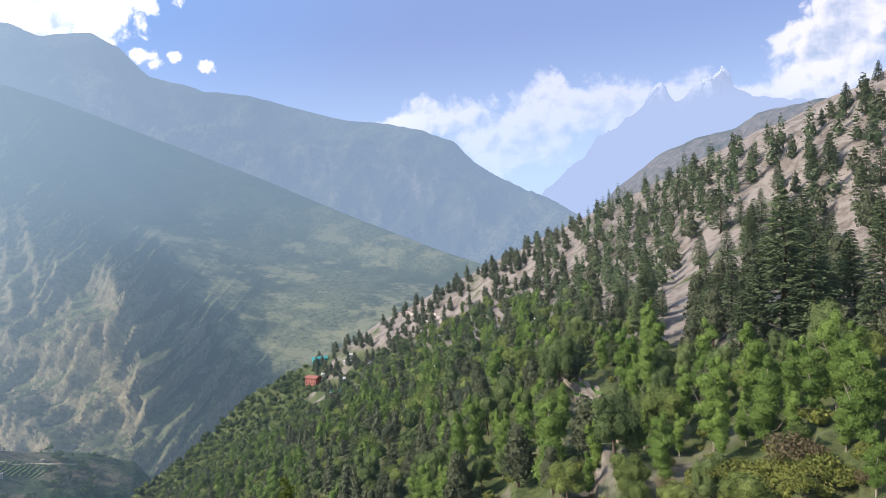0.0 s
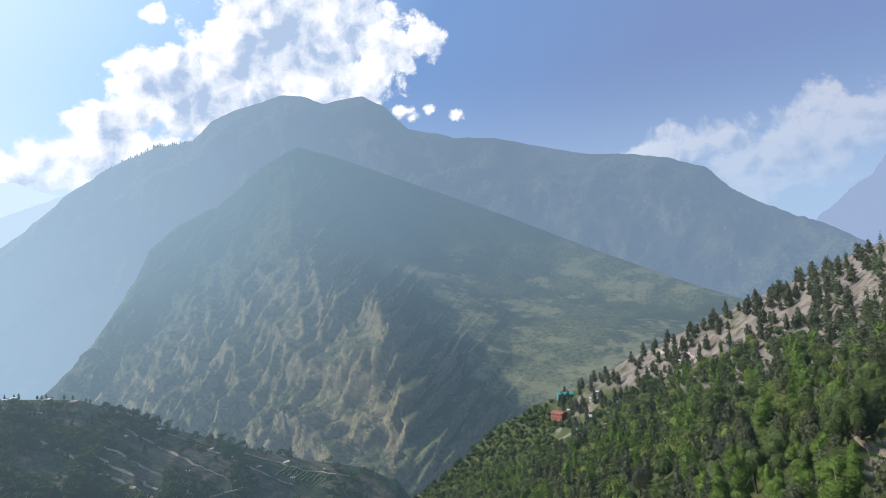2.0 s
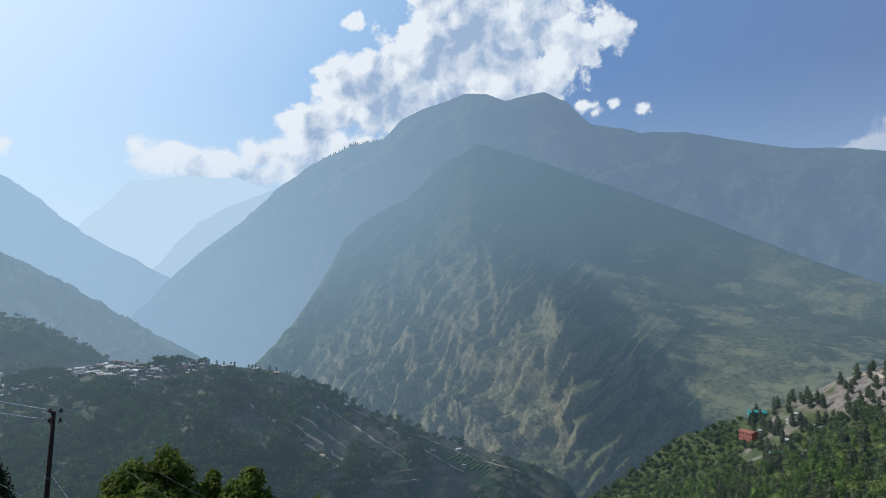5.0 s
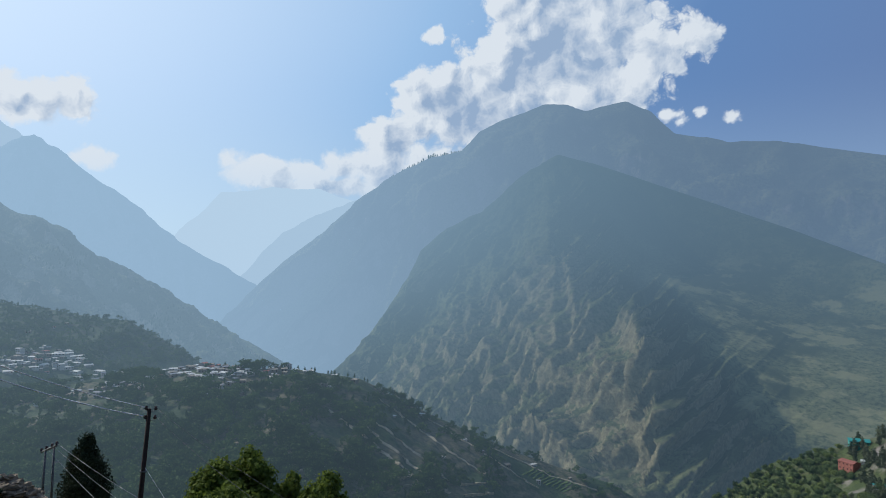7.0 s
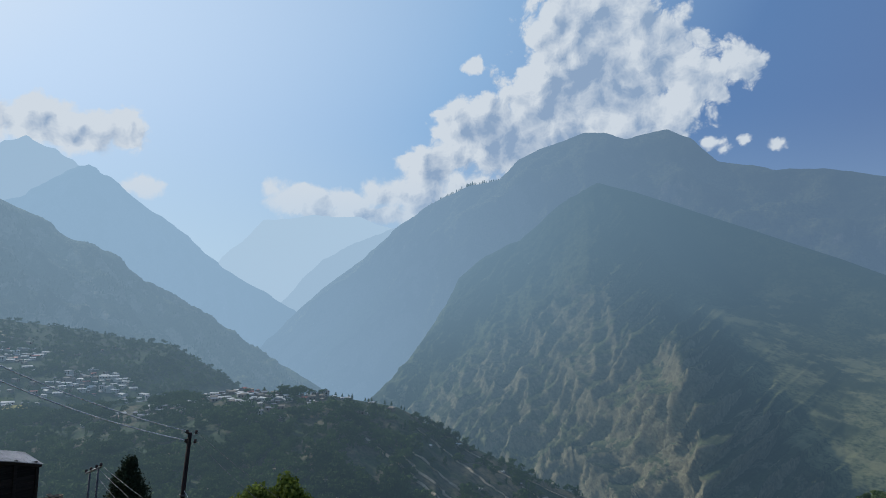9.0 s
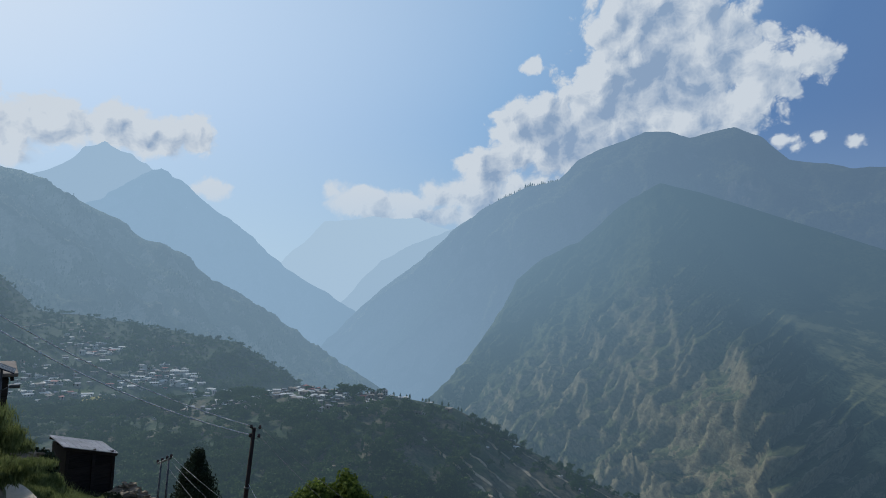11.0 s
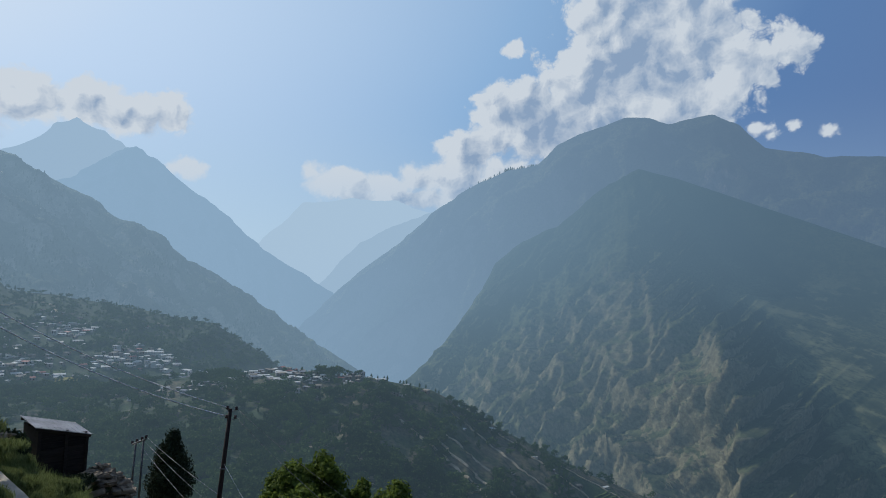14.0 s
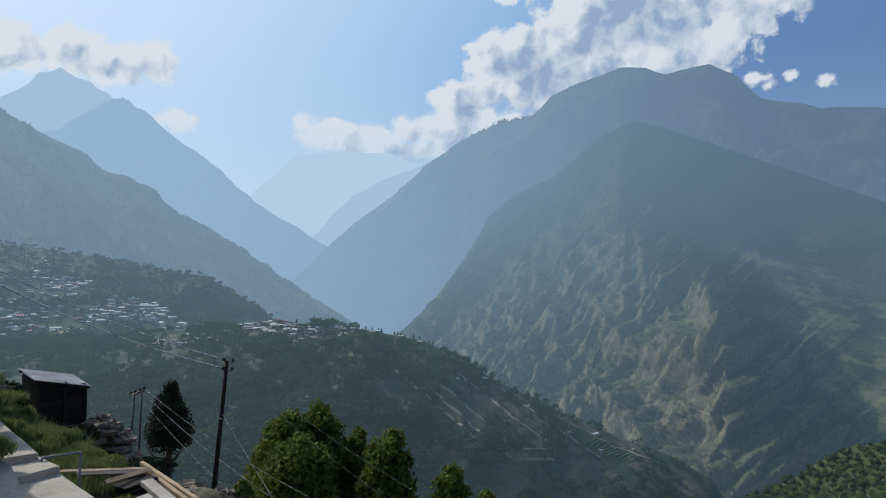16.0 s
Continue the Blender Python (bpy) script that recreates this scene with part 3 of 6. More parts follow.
# ---------------------------------------------------------------- the near slope under the viewpoint
RINGS = {   # distance: (bearing, height) stations
    0.0: [(-180, -1.7), (180, -1.7)],
    1.6: [(-180, -1.7), (180, -1.7)],
    3.0: [(-180, -1.6), (-100, -2.4), (-30, -3.2), (60, -3.2), (110, -2.4), (180, -1.6)],
    8.0: [(-180, 1.0), (-120, -1.0), (-90, -3.5), (-60, -5.0), (20, -6.0), (65, -5.3), (75, -5.0), (85, -4.8), (90, -4.0), (97, -3.0), (130, -0.5), (180, 1.0)],
    14.0: [(-180, 4.0), (-120, 0.0), (-90, -4.5), (-60, -7.0), (-20, -9.0), (20, -9.0), (50, -8.2), (65, -6.6), (75, -5.7), (80, -5.1), (85, -4.55), (88, -3.0), (95, -1.6), (130, 1.5), (180, 4.0)],
    30.0: [(-180, 9.0), (-120, 1.0), (-90, -9.0), (-60, -14.0), (-20, -18.0), (20, -18.0), (50, -16.5), (65, -13.5), (70, -11.9), (75, -10.0), (80, -8.4), (85, -7.0), (89, -4.6), (95, -3.0), (130, 3.0), (180, 9.0)],
    50.0: [(-180, 18.0), (-120, 4.0), (-90, -12.0), (-60, -22.0), (-20, -31.0), (20, -31.0), (45, -28.0), (60, -24.0), (70, -20.0), (76, -17.0), (82, -13.5), (88, -8.0), (95, -5.0), (130, 4.0), (180, 18.0)],
    170.0: [(-180, 70.0), (-120, 20.0), (-90, -10.0), (-60, -60.0), (-20, -90.0), (20, -100.0), (60, -110.0), (90, -100.0), (110, -60.0), (140, 10.0), (180, 70.0)],
}
RING_D = sorted(RINGS)


def near_height(bearing, d):
    hs = [np.interp(bearing, [p[0] for p in RINGS[r]], [p[1] for p in RINGS[r]]) for r in RING_D]
    return float(np.interp(d, RING_D, hs))


def spot(bearing, d, lift=0.0):
    """A place on the near slope."""
    a = radians(bearing)
    return Vector((-math.sin(a) * d, math.cos(a) * d, near_height(bearing, d) + lift))


def polar(bearing, rise, d):
    """A place in the air or on a far hill."""
    a = radians(bearing)
    return Vector((-math.sin(a) * d, math.cos(a) * d, math.tan(radians(rise)) * d))


M_BANK, n = material("near_earth")
p = n.add("ShaderNodeNewGeometry").outputs["Position"]
patch = n.noise(p, 0.35, 5, 0.6)
grain = n.noise(p, 5.0, 6, 0.7)
soil = n.mix(n.step(grain, 0.3, 0.7), (0.10, 0.08, 0.06), (0.24, 0.195, 0.15))
turf = n.mix(n.step(grain, 0.3, 0.7), (0.04, 0.055, 0.02), (0.12, 0.13, 0.05))
finish(M_BANK, n, n.mix(n.step(patch, 0.42, 0.58), soil, turf), 0.95, grain, 0.9, 0.08)

ds = np.array([0.0, 0.8, 1.6, 2.2, 3, 4, 5, 6, 7, 8, 9, 10, 11, 12, 13, 14, 15, 16, 17, 18, 20, 22, 24, 26, 28, 30, 33, 36, 40, 45, 50, 60, 75, 95, 120, 145, 170])
bs = np.linspace(-180, 180, 361)
g = np.zeros((361, len(ds), 3))
for i, b in enumerate(bs):
    for j, d in enumerate(ds):
        q = spot(b, d)
        g[i, j] = q
        if d > 5:
            g[i, j, 2] += 0.12 * noise.fractal(q * 0.5, 0.8, 2.0, 4) * min(1.0, (d - 5) / 10)
g[360] = g[0]
grid_mesh("hill_near_slope", g, M_BANK, "steep earth slope with grass below the viewpoint", "hillside")

# ---------------------------------------------------------------- mesh helpers
def mesh_of(name, verts, faces, mats, index=None, smooth=False):
    me = bpy.data.meshes.new(name)
    me.from_pydata([tuple(v) for v in verts], [], [tuple(f) for f in faces])
    for m in mats if isinstance(mats, (list, tuple)) else [mats]:
        me.materials.append(m)
    if index is not None:
        me.polygons.foreach_set("material_index", index)
    if smooth:
        me.polygons.foreach_set("use_smooth", [True] * len(me.polygons))
    return me


def thing(name, label, category, m=None, group="", kind=""):
    ob = new(name)
    ob.empty_display_size = 0.3
    if m is not None:
        ob.matrix_world = m
    return tagged(ob, label, category, group, kind)


def child(name, me, parent, label=""):
    ob = new(name, me)
    ob.parent = parent
    return tagged(ob, label)


def part(name, bm, mat, parent, label="", smooth=False):
    me = bpy.data.meshes.new(name)
    bm.to_mesh(me)
    bm.free()
    me.materials.append(mat)
    if smooth:
        me.polygons.foreach_set("use_smooth", [True] * len(me.polygons))
    return child(name, me, parent, label)


def box(bm, x0, y0, z0, x1, y1, z1, bevel=0.0, turn=None):
    geo = bmesh.ops.create_cube(bm, size=1.0)["verts"]
    bmesh.ops.scale(bm, vec=(x1 - x0, y1 - y0, z1 - z0), verts=geo)
    if bevel:
        edges = list({e for v in geo for e in v.link_edges})
        geo = bmesh.ops.bevel(bm, geom=edges, offset=bevel, segments=1, affect="EDGES")["verts"]
    m = Matrix.Translation(((x0 + x1) / 2, (y0 + y1) / 2, (z0 + z1) / 2))
    bmesh.ops.transform(bm, matrix=(turn @ m) if turn is not None else m, verts=geo)


def tube_mesh(name, points, radii, mat, sides=8):
    """A tapered tube along points."""
    verts, faces = [], []
    for k, (p, r) in enumerate(zip(points, radii)):
        p = Vector(p)
        d = (Vector(points[min(k + 1, len(points) - 1)]) - Vector(points[max(k - 1, 0)])).normalized()
        u = d.orthogonal().normalized() if abs(d.z) > 0.9 else d.cross(Vector((0, 0, 1))).normalized()
        if abs(d.z) > 0.9:
            u = d.cross(Vector((0, 1, 0))).normalized()
        w = d.cross(u)
        for i in range(sides):
            a = 2 * math.pi * i / sides
            verts.append(p + (u * math.cos(a) + w * math.sin(a)) * r)
    for k in range(len(points) - 1):
        for i in range(sides):
            j = (i + 1) % sides
            faces.append((k * sides + i, k * sides + j, (k + 1) * sides + j, (k + 1) * sides + i))
    faces.append(tuple(range(sides))[::-1])
    faces.append(tuple(range((len(points) - 1) * sides, len(points) * sides)))
    return mesh_of(name, verts, faces, mat, smooth=True)


# ---------------------------------------------------------------- trees
def leaf_material(name, dark, light, per_object=0.35, through=0.25, far=None, stands=0.11):
    m, n = material(name)
    p = n.add("ShaderNodeNewGeometry")
    island = p.outputs["Random Per Island"]
    ob = n.add("ShaderNodeObjectInfo").outputs["Random"]
    stand = n.step(n.noise(p.outputs["Position"], stands, 2, 0.5), 0.3, 0.7)
    whole = n.math("ADD", n.math("MULTIPLY", stand, 0.5), n.math("MULTIPLY", ob, 0.5))
    f = n.math("ADD", n.math("MULTIPLY", island, 1.0 - per_object), n.math("MULTIPLY", whole, per_object))
    c = n.mix(f, dark, light)
    a = n.add("ShaderNodeBsdfPrincipled", {"Base Color": c, "Roughness": 0.75, "Specular IOR Level": 0.06 if name == "far_woods" else 0.15}).outputs[0]
    b = n.add("ShaderNodeBsdfTranslucent", {0: n.mix(0.5, c, light)}).outputs[0]
    shader = n.add("ShaderNodeMixShader", {0: through, 1: a, 2: b}).outputs[0]
    if far:
        shader = painted_haze(n, shader, *far)
    n.add("ShaderNodeOutputMaterial", {0: shader})
    return m


# most of the slope's foliage takes a faint painted haze glow
L_CEDAR = leaf_material("cedar_needles", (0.032, 0.060, 0.032), (0.195, 0.245, 0.118), per_object=0.45, far=(10000.0, 0.0))
L_PINE = leaf_material("pine_needles", (0.036, 0.054, 0.032), (0.143, 0.156, 0.085), per_object=0.45, far=(10000.0, 0.0))
L_POPLAR = leaf_material("poplar_leaves", (0.030, 0.078, 0.016), (0.225, 0.325, 0.078), per_object=0.62, through=0.2, far=(10000.0, 0.0))
L_ORCHARD = leaf_material("orchard_leaves", (0.026, 0.056, 0.017), (0.225, 0.272, 0.076), per_object=0.75, through=0.2, far=(10000.0, 0.0))
L_DEEP = leaf_material("deep_green_leaves", (0.020, 0.044, 0.018), (0.170, 0.222, 0.078), per_object=0.7, through=0.2, far=(10000.0, 0.0))
L_YELLOW = leaf_material("yellowish_shrub_leaves", (0.08, 0.11, 0.02), (0.24, 0.25, 0.07), far=(10000.0, 0.0))
L_DRY = leaf_material("dry_shrub_twigs", (0.09, 0.08, 0.05), (0.22, 0.18, 0.10))
L_BLUE = leaf_material("grey_willow_leaves", (0.06, 0.085, 0.06), (0.15, 0.18, 0.13))
L_WALNUT = leaf_material("walnut_leaves", (0.024, 0.046, 0.010), (0.20, 0.26, 0.048), per_object=0.15, through=0.35)
L_JUNIPER = leaf_material("juniper_scales", (0.012, 0.022, 0.012), (0.04, 0.055, 0.028), through=0.1)
# stronger haze glow painted into the woods farther off
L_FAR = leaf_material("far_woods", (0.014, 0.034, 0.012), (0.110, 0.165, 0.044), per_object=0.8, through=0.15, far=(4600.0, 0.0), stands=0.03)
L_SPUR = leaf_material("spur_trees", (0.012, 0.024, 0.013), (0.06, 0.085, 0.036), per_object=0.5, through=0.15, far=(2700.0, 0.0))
L_GRASS = leaf_material("bank_grass", (0.065, 0.088, 0.028), (0.26, 0.30, 0.115), per_object=0.15, through=0.35)
BARK, n = material("bark")
p = n.add("ShaderNodeTexCoord").outputs["Object"]
grain = n.noise(n.vec("MULTIPLY", p, (6, 6, 1.2)), 1.0, 5, 0.7)
finish(BARK, n, n.mix(grain, (0.05, 0.036, 0.026), (0.19, 0.15, 0.115)), 0.95, grain, 0.8, 0.05)
PALE_BARK, n = material("pale_bark")
p = n.add("ShaderNodeTexCoord").outputs["Object"]
grain = n.noise(n.vec("MULTIPLY", p, (3, 3, 1)), 1.0, 5, 0.7)
finish(PALE_BARK, n, n.mix(grain, (0.16, 0.13, 0.10), (0.42, 0.38, 0.32)), 0.95, grain, 0.6, 0.04)


def leaves(c, u, w, rng):
    """Diamond leaves or sprays: centres c, half-axes u and w. Returns verts, faces."""
    k = len(c)
    bend = np.cross(u, w)
    bend /= np.linalg.norm(bend, axis=1)[:, None] + 1e-9
    bend *= (np.linalg.norm(w, axis=1) * rng.uniform(-0.3, 0.3, k))[:, None]
    v = np.stack([c - u, c + w + bend - u * 0.1, c + u, c - w + bend - u * 0.1], 1).reshape(-1, 3)
    return v, np.arange(4 * k).reshape(k, 4)


def unit(a):
    return a / (np.linalg.norm(a, axis=1)[:, None] + 1e-9)


def cedar_crown(h, r, nb, per, seed, shape=0.8, base=0.1, droop=0.10, fine=1.0):
    rng = np.random.default_rng(seed)
    i = np.repeat(np.arange(nb), per)
    lv = (np.arange(nb) + rng.uniform(-0.4, 0.4, nb)) / nb
    tier = np.round(lv * nb / 6) * 6 / nb
    lv = np.clip(0.5 * lv + 0.5 * tier, 0, 1)
    ang = np.arange(nb) * 2.399 + rng.uniform(-0.4, 0.4, nb)
    ln = (r * (1 - lv) ** shape * rng.uniform(0.65, 1.15, nb) + 0.05 * r) * np.clip(0.55 + lv * 4, 0, 1)
    f = np.sqrt(rng.uniform(0.03, 1, nb * per))
    d = np.stack([np.cos(ang), np.sin(ang), np.zeros(nb)], 1)[i]
    s = np.stack([-np.sin(ang), np.cos(ang), np.zeros(nb)], 1)[i]
    L = ln[i]
    z0 = h * (base + (0.985 - base) * lv)[i]
    lat = rng.normal(0, 0.22, nb * per) * L * (0.35 + 0.65 * f)
    c = d * (L * f)[:, None] + s * lat[:, None]
    c[:, 2] = z0 - droop * L * f ** 2 + rng.normal(0, 0.05, nb * per) * L
    size = fine * r * 0.17 * (0.6 + 0.5 * (1 - lv[i])) * rng.uniform(0.7, 1.3, nb * per)
    u = unit(d + s * rng.normal(0, 0.5, nb * per)[:, None] + np.stack([np.zeros(nb * per)] * 2 + [rng.normal(-0.1, 0.22, nb * per)], 1))
    w = unit(np.cross(u, np.stack([rng.normal(0, 0.3, nb * per), rng.normal(0, 0.3, nb * per), np.ones(nb * per)], 1)))
    return leaves(c, u * size[:, None], w * (size * 0.55)[:, None], rng)


def lobe_crown(lobes, count, size, seed, up=0.0, inner=0.75, slim=0.6):
    """Leaves spread over rounded lobes: (x, y, z, rx, rz)."""
    rng = np.random.default_rng(seed)
    area = np.array([l[3] * (l[3] + l[4]) for l in lobes])
    pick = rng.choice(len(lobes), count, p=area / area.sum())
    lob = np.array(lobes)[pick]
    n = unit(rng.normal(0, 1, (count, 3)))
    n[:, 2] = np.where(n[:, 2] < -0.55, -n[:, 2] * 0.5, n[:, 2])
    rad = rng.uniform(inner, 1.06, count) + 0.10 * np.sin(n[:, 0] * 9 + lob[:, 0] * 5) * np.sin(n[:, 2] * 8 + lob[:, 1] * 5)
    c = lob[:, :3] + n * np.stack([lob[:, 3], lob[:, 3], lob[:, 4]], 1) * rad[:, None]
    t = unit(np.cross(n, rng.normal(0, 1, (count, 3))))
    u = unit(t + n * rng.normal(0, 0.6, count)[:, None] + np.array([0, 0, up]))
    w = unit(np.cross(u, n + rng.normal(0, 0.5, (count, 3))))
    sz = size * rng.uniform(0.6, 1.35, count)
    return leaves(c, u * sz[:, None], w * (sz * slim)[:, None], rng)


def core(lobes, seed, share=0.74):
    """Dense inner foliage: a rough closed form inside each lobe, which keeps light from shining through."""
    bm = bmesh.new()
    for k, (x, y, z, rx, rz) in enumerate(lobes):
        geo = bmesh.ops.create_icosphere(bm, subdivisions=2, radius=1.0)["verts"]
        for q in geo:
            f = share * (1 + 0.32 * noise.noise(q.co * 2.3 + Vector((seed * 3.1 + k, k * 1.7, 0))))
            q.co = Vector((x + q.co.x * rx * f, y + q.co.y * rx * f, z + q.co.z * rz * f))
    bmesh.ops.split_edges(bm, edges=bm.edges[:])
    v = np.array([q.co[:] for q in bm.verts])
    bm.verts.index_update()
    f = np.array([[q.index for q in face.verts] for face in bm.faces])
    bm.free()
    return v, f


def full_crown(lobes, count, size, seed, up=0.0, inner=0.75, share=0.74):
    v, f = lobe_crown(lobes, count, size, seed, up, inner)
    cv, cf = core(lobes, seed, share)
    return np.concatenate([v, cv]), [tuple(a) for a in f] + [tuple(a + len(v)) for a in cf]


def poplar_lobes(h, r, seed, k=9):
    rng = np.random.default_rng(seed)
    out = []
    for i in range(k):
        f = (i + 0.5) / k
        rr = r * math.sin(math.pi * min(0.96, 0.12 + 0.86 * f)) ** 0.6
        out.append((rng.normal(0, 0.22 * r), rng.normal(0, 0.22 * r), h * (0.14 + 0.82 * f), rr * 0.72, h / k * 0.85))
    return out


def round_lobes(h, r, seed, k=8):
    rng = np.random.default_rng(seed)
    out = [(0, 0, h * 0.62, r * 0.68, h * 0.30)]
    for i in range(k):
        a = i * 2.4 + rng.uniform(-0.3, 0.3)
        f = rng.uniform(0.35, 0.75)
        z = h * rng.uniform(0.36, 0.82)
        out.append((math.cos(a) * r * f, math.sin(a) * r * f, z, r * rng.uniform(0.32, 0.48), h * rng.uniform(0.13, 0.22)))
    return out


def trunk_mesh(h, r, seed, bark=None, limbs=4, top=0.8, sides=7):
    rng = np.random.default_rng(seed)
    verts, faces = [], []

    def add(points, radii):
        me = tube_mesh("scratch", points, radii, bark or BARK, sides)
        o = len(verts)
        verts.extend(v.co.copy() for v in me.vertices)
        faces.extend(tuple(o + i for i in f.vertices) for f in me.polygons)
        bpy.data.meshes.remove(me)

    sway = [Vector((rng.normal(0, 0.02) * h * f, rng.normal(0, 0.02) * h * f, h * top * f)) for f in (0, 0.06, 0.3, 0.6, 1.0)]
    sway[0].z = -0.5
    add(sway, [r * 1.5, r * 1.05, r * 0.85, r * 0.55, r * 0.12])
    for i in range(limbs):
        a = i * 2.4 + rng.uniform(-0.3, 0.3)
        z = h * rng.uniform(0.18, 0.5)
        L = h * rng.uniform(0.16, 0.26)
        p0 = Vector((0, 0, z))
        add([p0, p0 + Vector((math.cos(a), math.sin(a), 0.6)) * L * 0.5, p0 + Vector((math.cos(a), math.sin(a), 1.1)) * L], [r * 0.5, r * 0.32, r * 0.1])
    return mesh_of("trunk", verts, faces, bark or BARK, smooth=True)


def tree_kind(name, label, trunk, crown_vf, mat):
    t = thing(name, label, "tree")
    child("trunk", trunk, t)
    child("crown", mesh_of("crown", crown_vf[0], crown_vf[1], mat), t)
    return t


def join_vf(items):
    vs, fs, o = [], [], 0
    for v, f in items:
        vs.append(v)
        fs.append(f + o)
        o += len(v)
    return np.concatenate(vs), np.concatenate(fs)


KINDS = {}
for i, (h, r) in enumerate(((16, 4.6), (14, 3.6), (15, 4.0))):
    KINDS["cedar", i] = (tree_kind("cedar_tree", "dark green cedar tree with layered drooping boughs on dry soil", trunk_mesh(h, 0.3, i, limbs=0, top=0.95),
                                   cedar_crown(h, r, 130, 34, 10 + i, fine=0.50), L_CEDAR), h)
for i, (h, r) in enumerate(((9, 2.6), (8, 2.2), (10, 2.5))):
    KINDS["pine", i] = (tree_kind("pine_tree", "small dark pine tree on the dry tan hillside", trunk_mesh(h, 0.18, 20 + i, limbs=0, top=0.95, sides=5),
                                  full_crown([(0, 0, h * 0.3, r * 0.85, h * 0.2), (0.2, 0.1, h * 0.52, r * 0.75, h * 0.22), (0, -0.1, h * 0.76, r * 0.5, h * 0.2), (r * .4, 0, h * .42, r * .5, h * .15), (-r * .4, r * .2, h * .35, r * .5, h * .16)],
                                             1500, 0.22, 30 + i, up=0.6), L_PINE), h)
for i, (h, r) in enumerate(((13, 2.3), (11, 2.0), (14, 2.6))):
    KINDS["poplar", i] = (tree_kind("poplar_tree", "bright green upright poplar tree with full summer foliage", trunk_mesh(h, 0.16, 40 + i, PALE_BARK, limbs=2, top=0.9),
                                    full_crown(poplar_lobes(h, r, 50 + i), 6800, 0.115, 60 + i, up=0.5), L_POPLAR), h)
for i, (h, r) in enumerate(((8, 3.6), (7, 3.2), (9, 3.8))):
    KINDS["orchard", i] = (tree_kind("orchard_tree", "green rounded orchard tree with dense leaves", trunk_mesh(h, 0.18, 70 + i, limbs=4, top=0.7),
                                     full_crown(round_lobes(h, r, 80 + i), 6000, 0.125, 90 + i), L_ORCHARD), h)
for i, (h, r) in enumerate(((9, 3.2), (10, 3.0))):
    KINDS["mixed", i] = (tree_kind("broadleaf_tree", "dark green broadleaf tree with dense crown", trunk_mesh(h, 0.2, 75 + i, limbs=4, top=0.7),
                                   full_crown(round_lobes(h, r, 85 + i, 10), 6000, 0.12, 95 + i), L_DEEP), h)
KINDS["willow", 0] = (tree_kind("willow_tree", "grey-green willow tree with airy foliage", trunk_mesh(8, 0.2, 3, limbs=4, top=0.7), lobe_crown(round_lobes(8, 3.0, 5), 5200, 0.12, 6, up=0.5), L_BLUE), 8)
KINDS["shrub", 0] = (tree_kind("shrub", "yellow-green shrub in rough grass", trunk_mesh(1.6, 0.06, 4, limbs=3, top=0.6, sides=5), lobe_crown(round_lobes(2.4, 1.9, 8), 1800, 0.12, 9), L_YELLOW), 2.4)
KINDS["shrub", 1] = (tree_kind("shrub", "dry brownish shrub with thin foliage", trunk_mesh(2.2, 0.07, 5, limbs=5, top=0.7, sides=5), lobe_crown(round_lobes(3.2, 2.0, 18), 1600, 0.12, 19), L_DRY), 3.2)
USED = set()


def ground_on(g, b0, b1, bearing, rise, last):
    """Where a sight line at this bearing and rise first meets a hill."""
    nu, nv = g.shape[:2]
    i = int(round((bearing - b0) / (b1 - b0) * (nu - 1)))
    col = g[min(max(i, 0), nu - 1), : int(nv * last)]
    e = np.degrees(np.arctan2(col[:, 2], np.hypot(col[:, 0], col[:, 1])))
    over = np.nonzero(e >= rise)[0]
    j = over[0] if len(over) else len(col) - 1
    j0 = max(j - 1, 0)
    t = 0.0 if j == j0 else (rise - e[j0]) / (e[j] - e[j0] + 1e-9)
    q = col[j0] + (col[j] - col[j0]) * min(max(t, 0), 1)
    return Vector(q)


def on_slope(b, e):
    return ground_on(SLOPE, 31, -75, b, e, 0.752)


def plant(kind, place, height, rng, group="trees on the slope", label=""):
    ob, h = KINDS[kind]
    s = height / h
    m = Matrix.LocRotScale(place - Vector((0, 0, 0.12 * s)), Euler((rng.normal(0, 0.03), rng.normal(0, 0.03), rng.uniform(0, 6.28))), None)
    if kind not in USED:
        USED.add(kind)
        t = ob
        t.matrix_world = m
    else:
        t = copy_thing(ob, m)
    t.scale = (s * rng.uniform(0.88, 1.12), s * rng.uniform(0.88, 1.12), s)
    t["group"] = group
    return t


def strip_gap(b, e):
    """True on the bare scree that runs down between the cedars, and on the smaller bare places."""
    line = [(-19.6, -13.0), (-20.0, -10.5), (-20.8, -7.0), (-22.0, -5.0), (-24.0, -2.0), (-26.5, 0.6), (-28.8, 2.6)]
    for (x0, y0), (x1, y1) in zip(line, line[1:]):
        t = max(0, min(1, ((b - x0) * (x1 - x0) + (e - y0) * (y1 - y0)) / ((x1 - x0) ** 2 + (y1 - y0) ** 2)))
        if math.hypot(b - x0 - t * (x1 - x0), e - y0 - t * (y1 - y0)) < np.interp(e, [-12, -8, -4, 0], [1.0, 2.0, 1.9, 1.2]):
            return True
    for x, y, rx, ry in ((-33.4, -0.6, 2.0, 1.6), (-27.0, -11.8, 2.2, 1.0), (-11.8, -3.6, 1.4, 0.8), (-0.2, -18.9, 1.5, 1.6), (-13.0, -17.0, 2.6, 3.6), (-31.5, -2.5, 2.2, 1.0)):
        if ((b - x) / rx) ** 2 + ((e - y) / ry) ** 2 < 1:
            return True
    return False


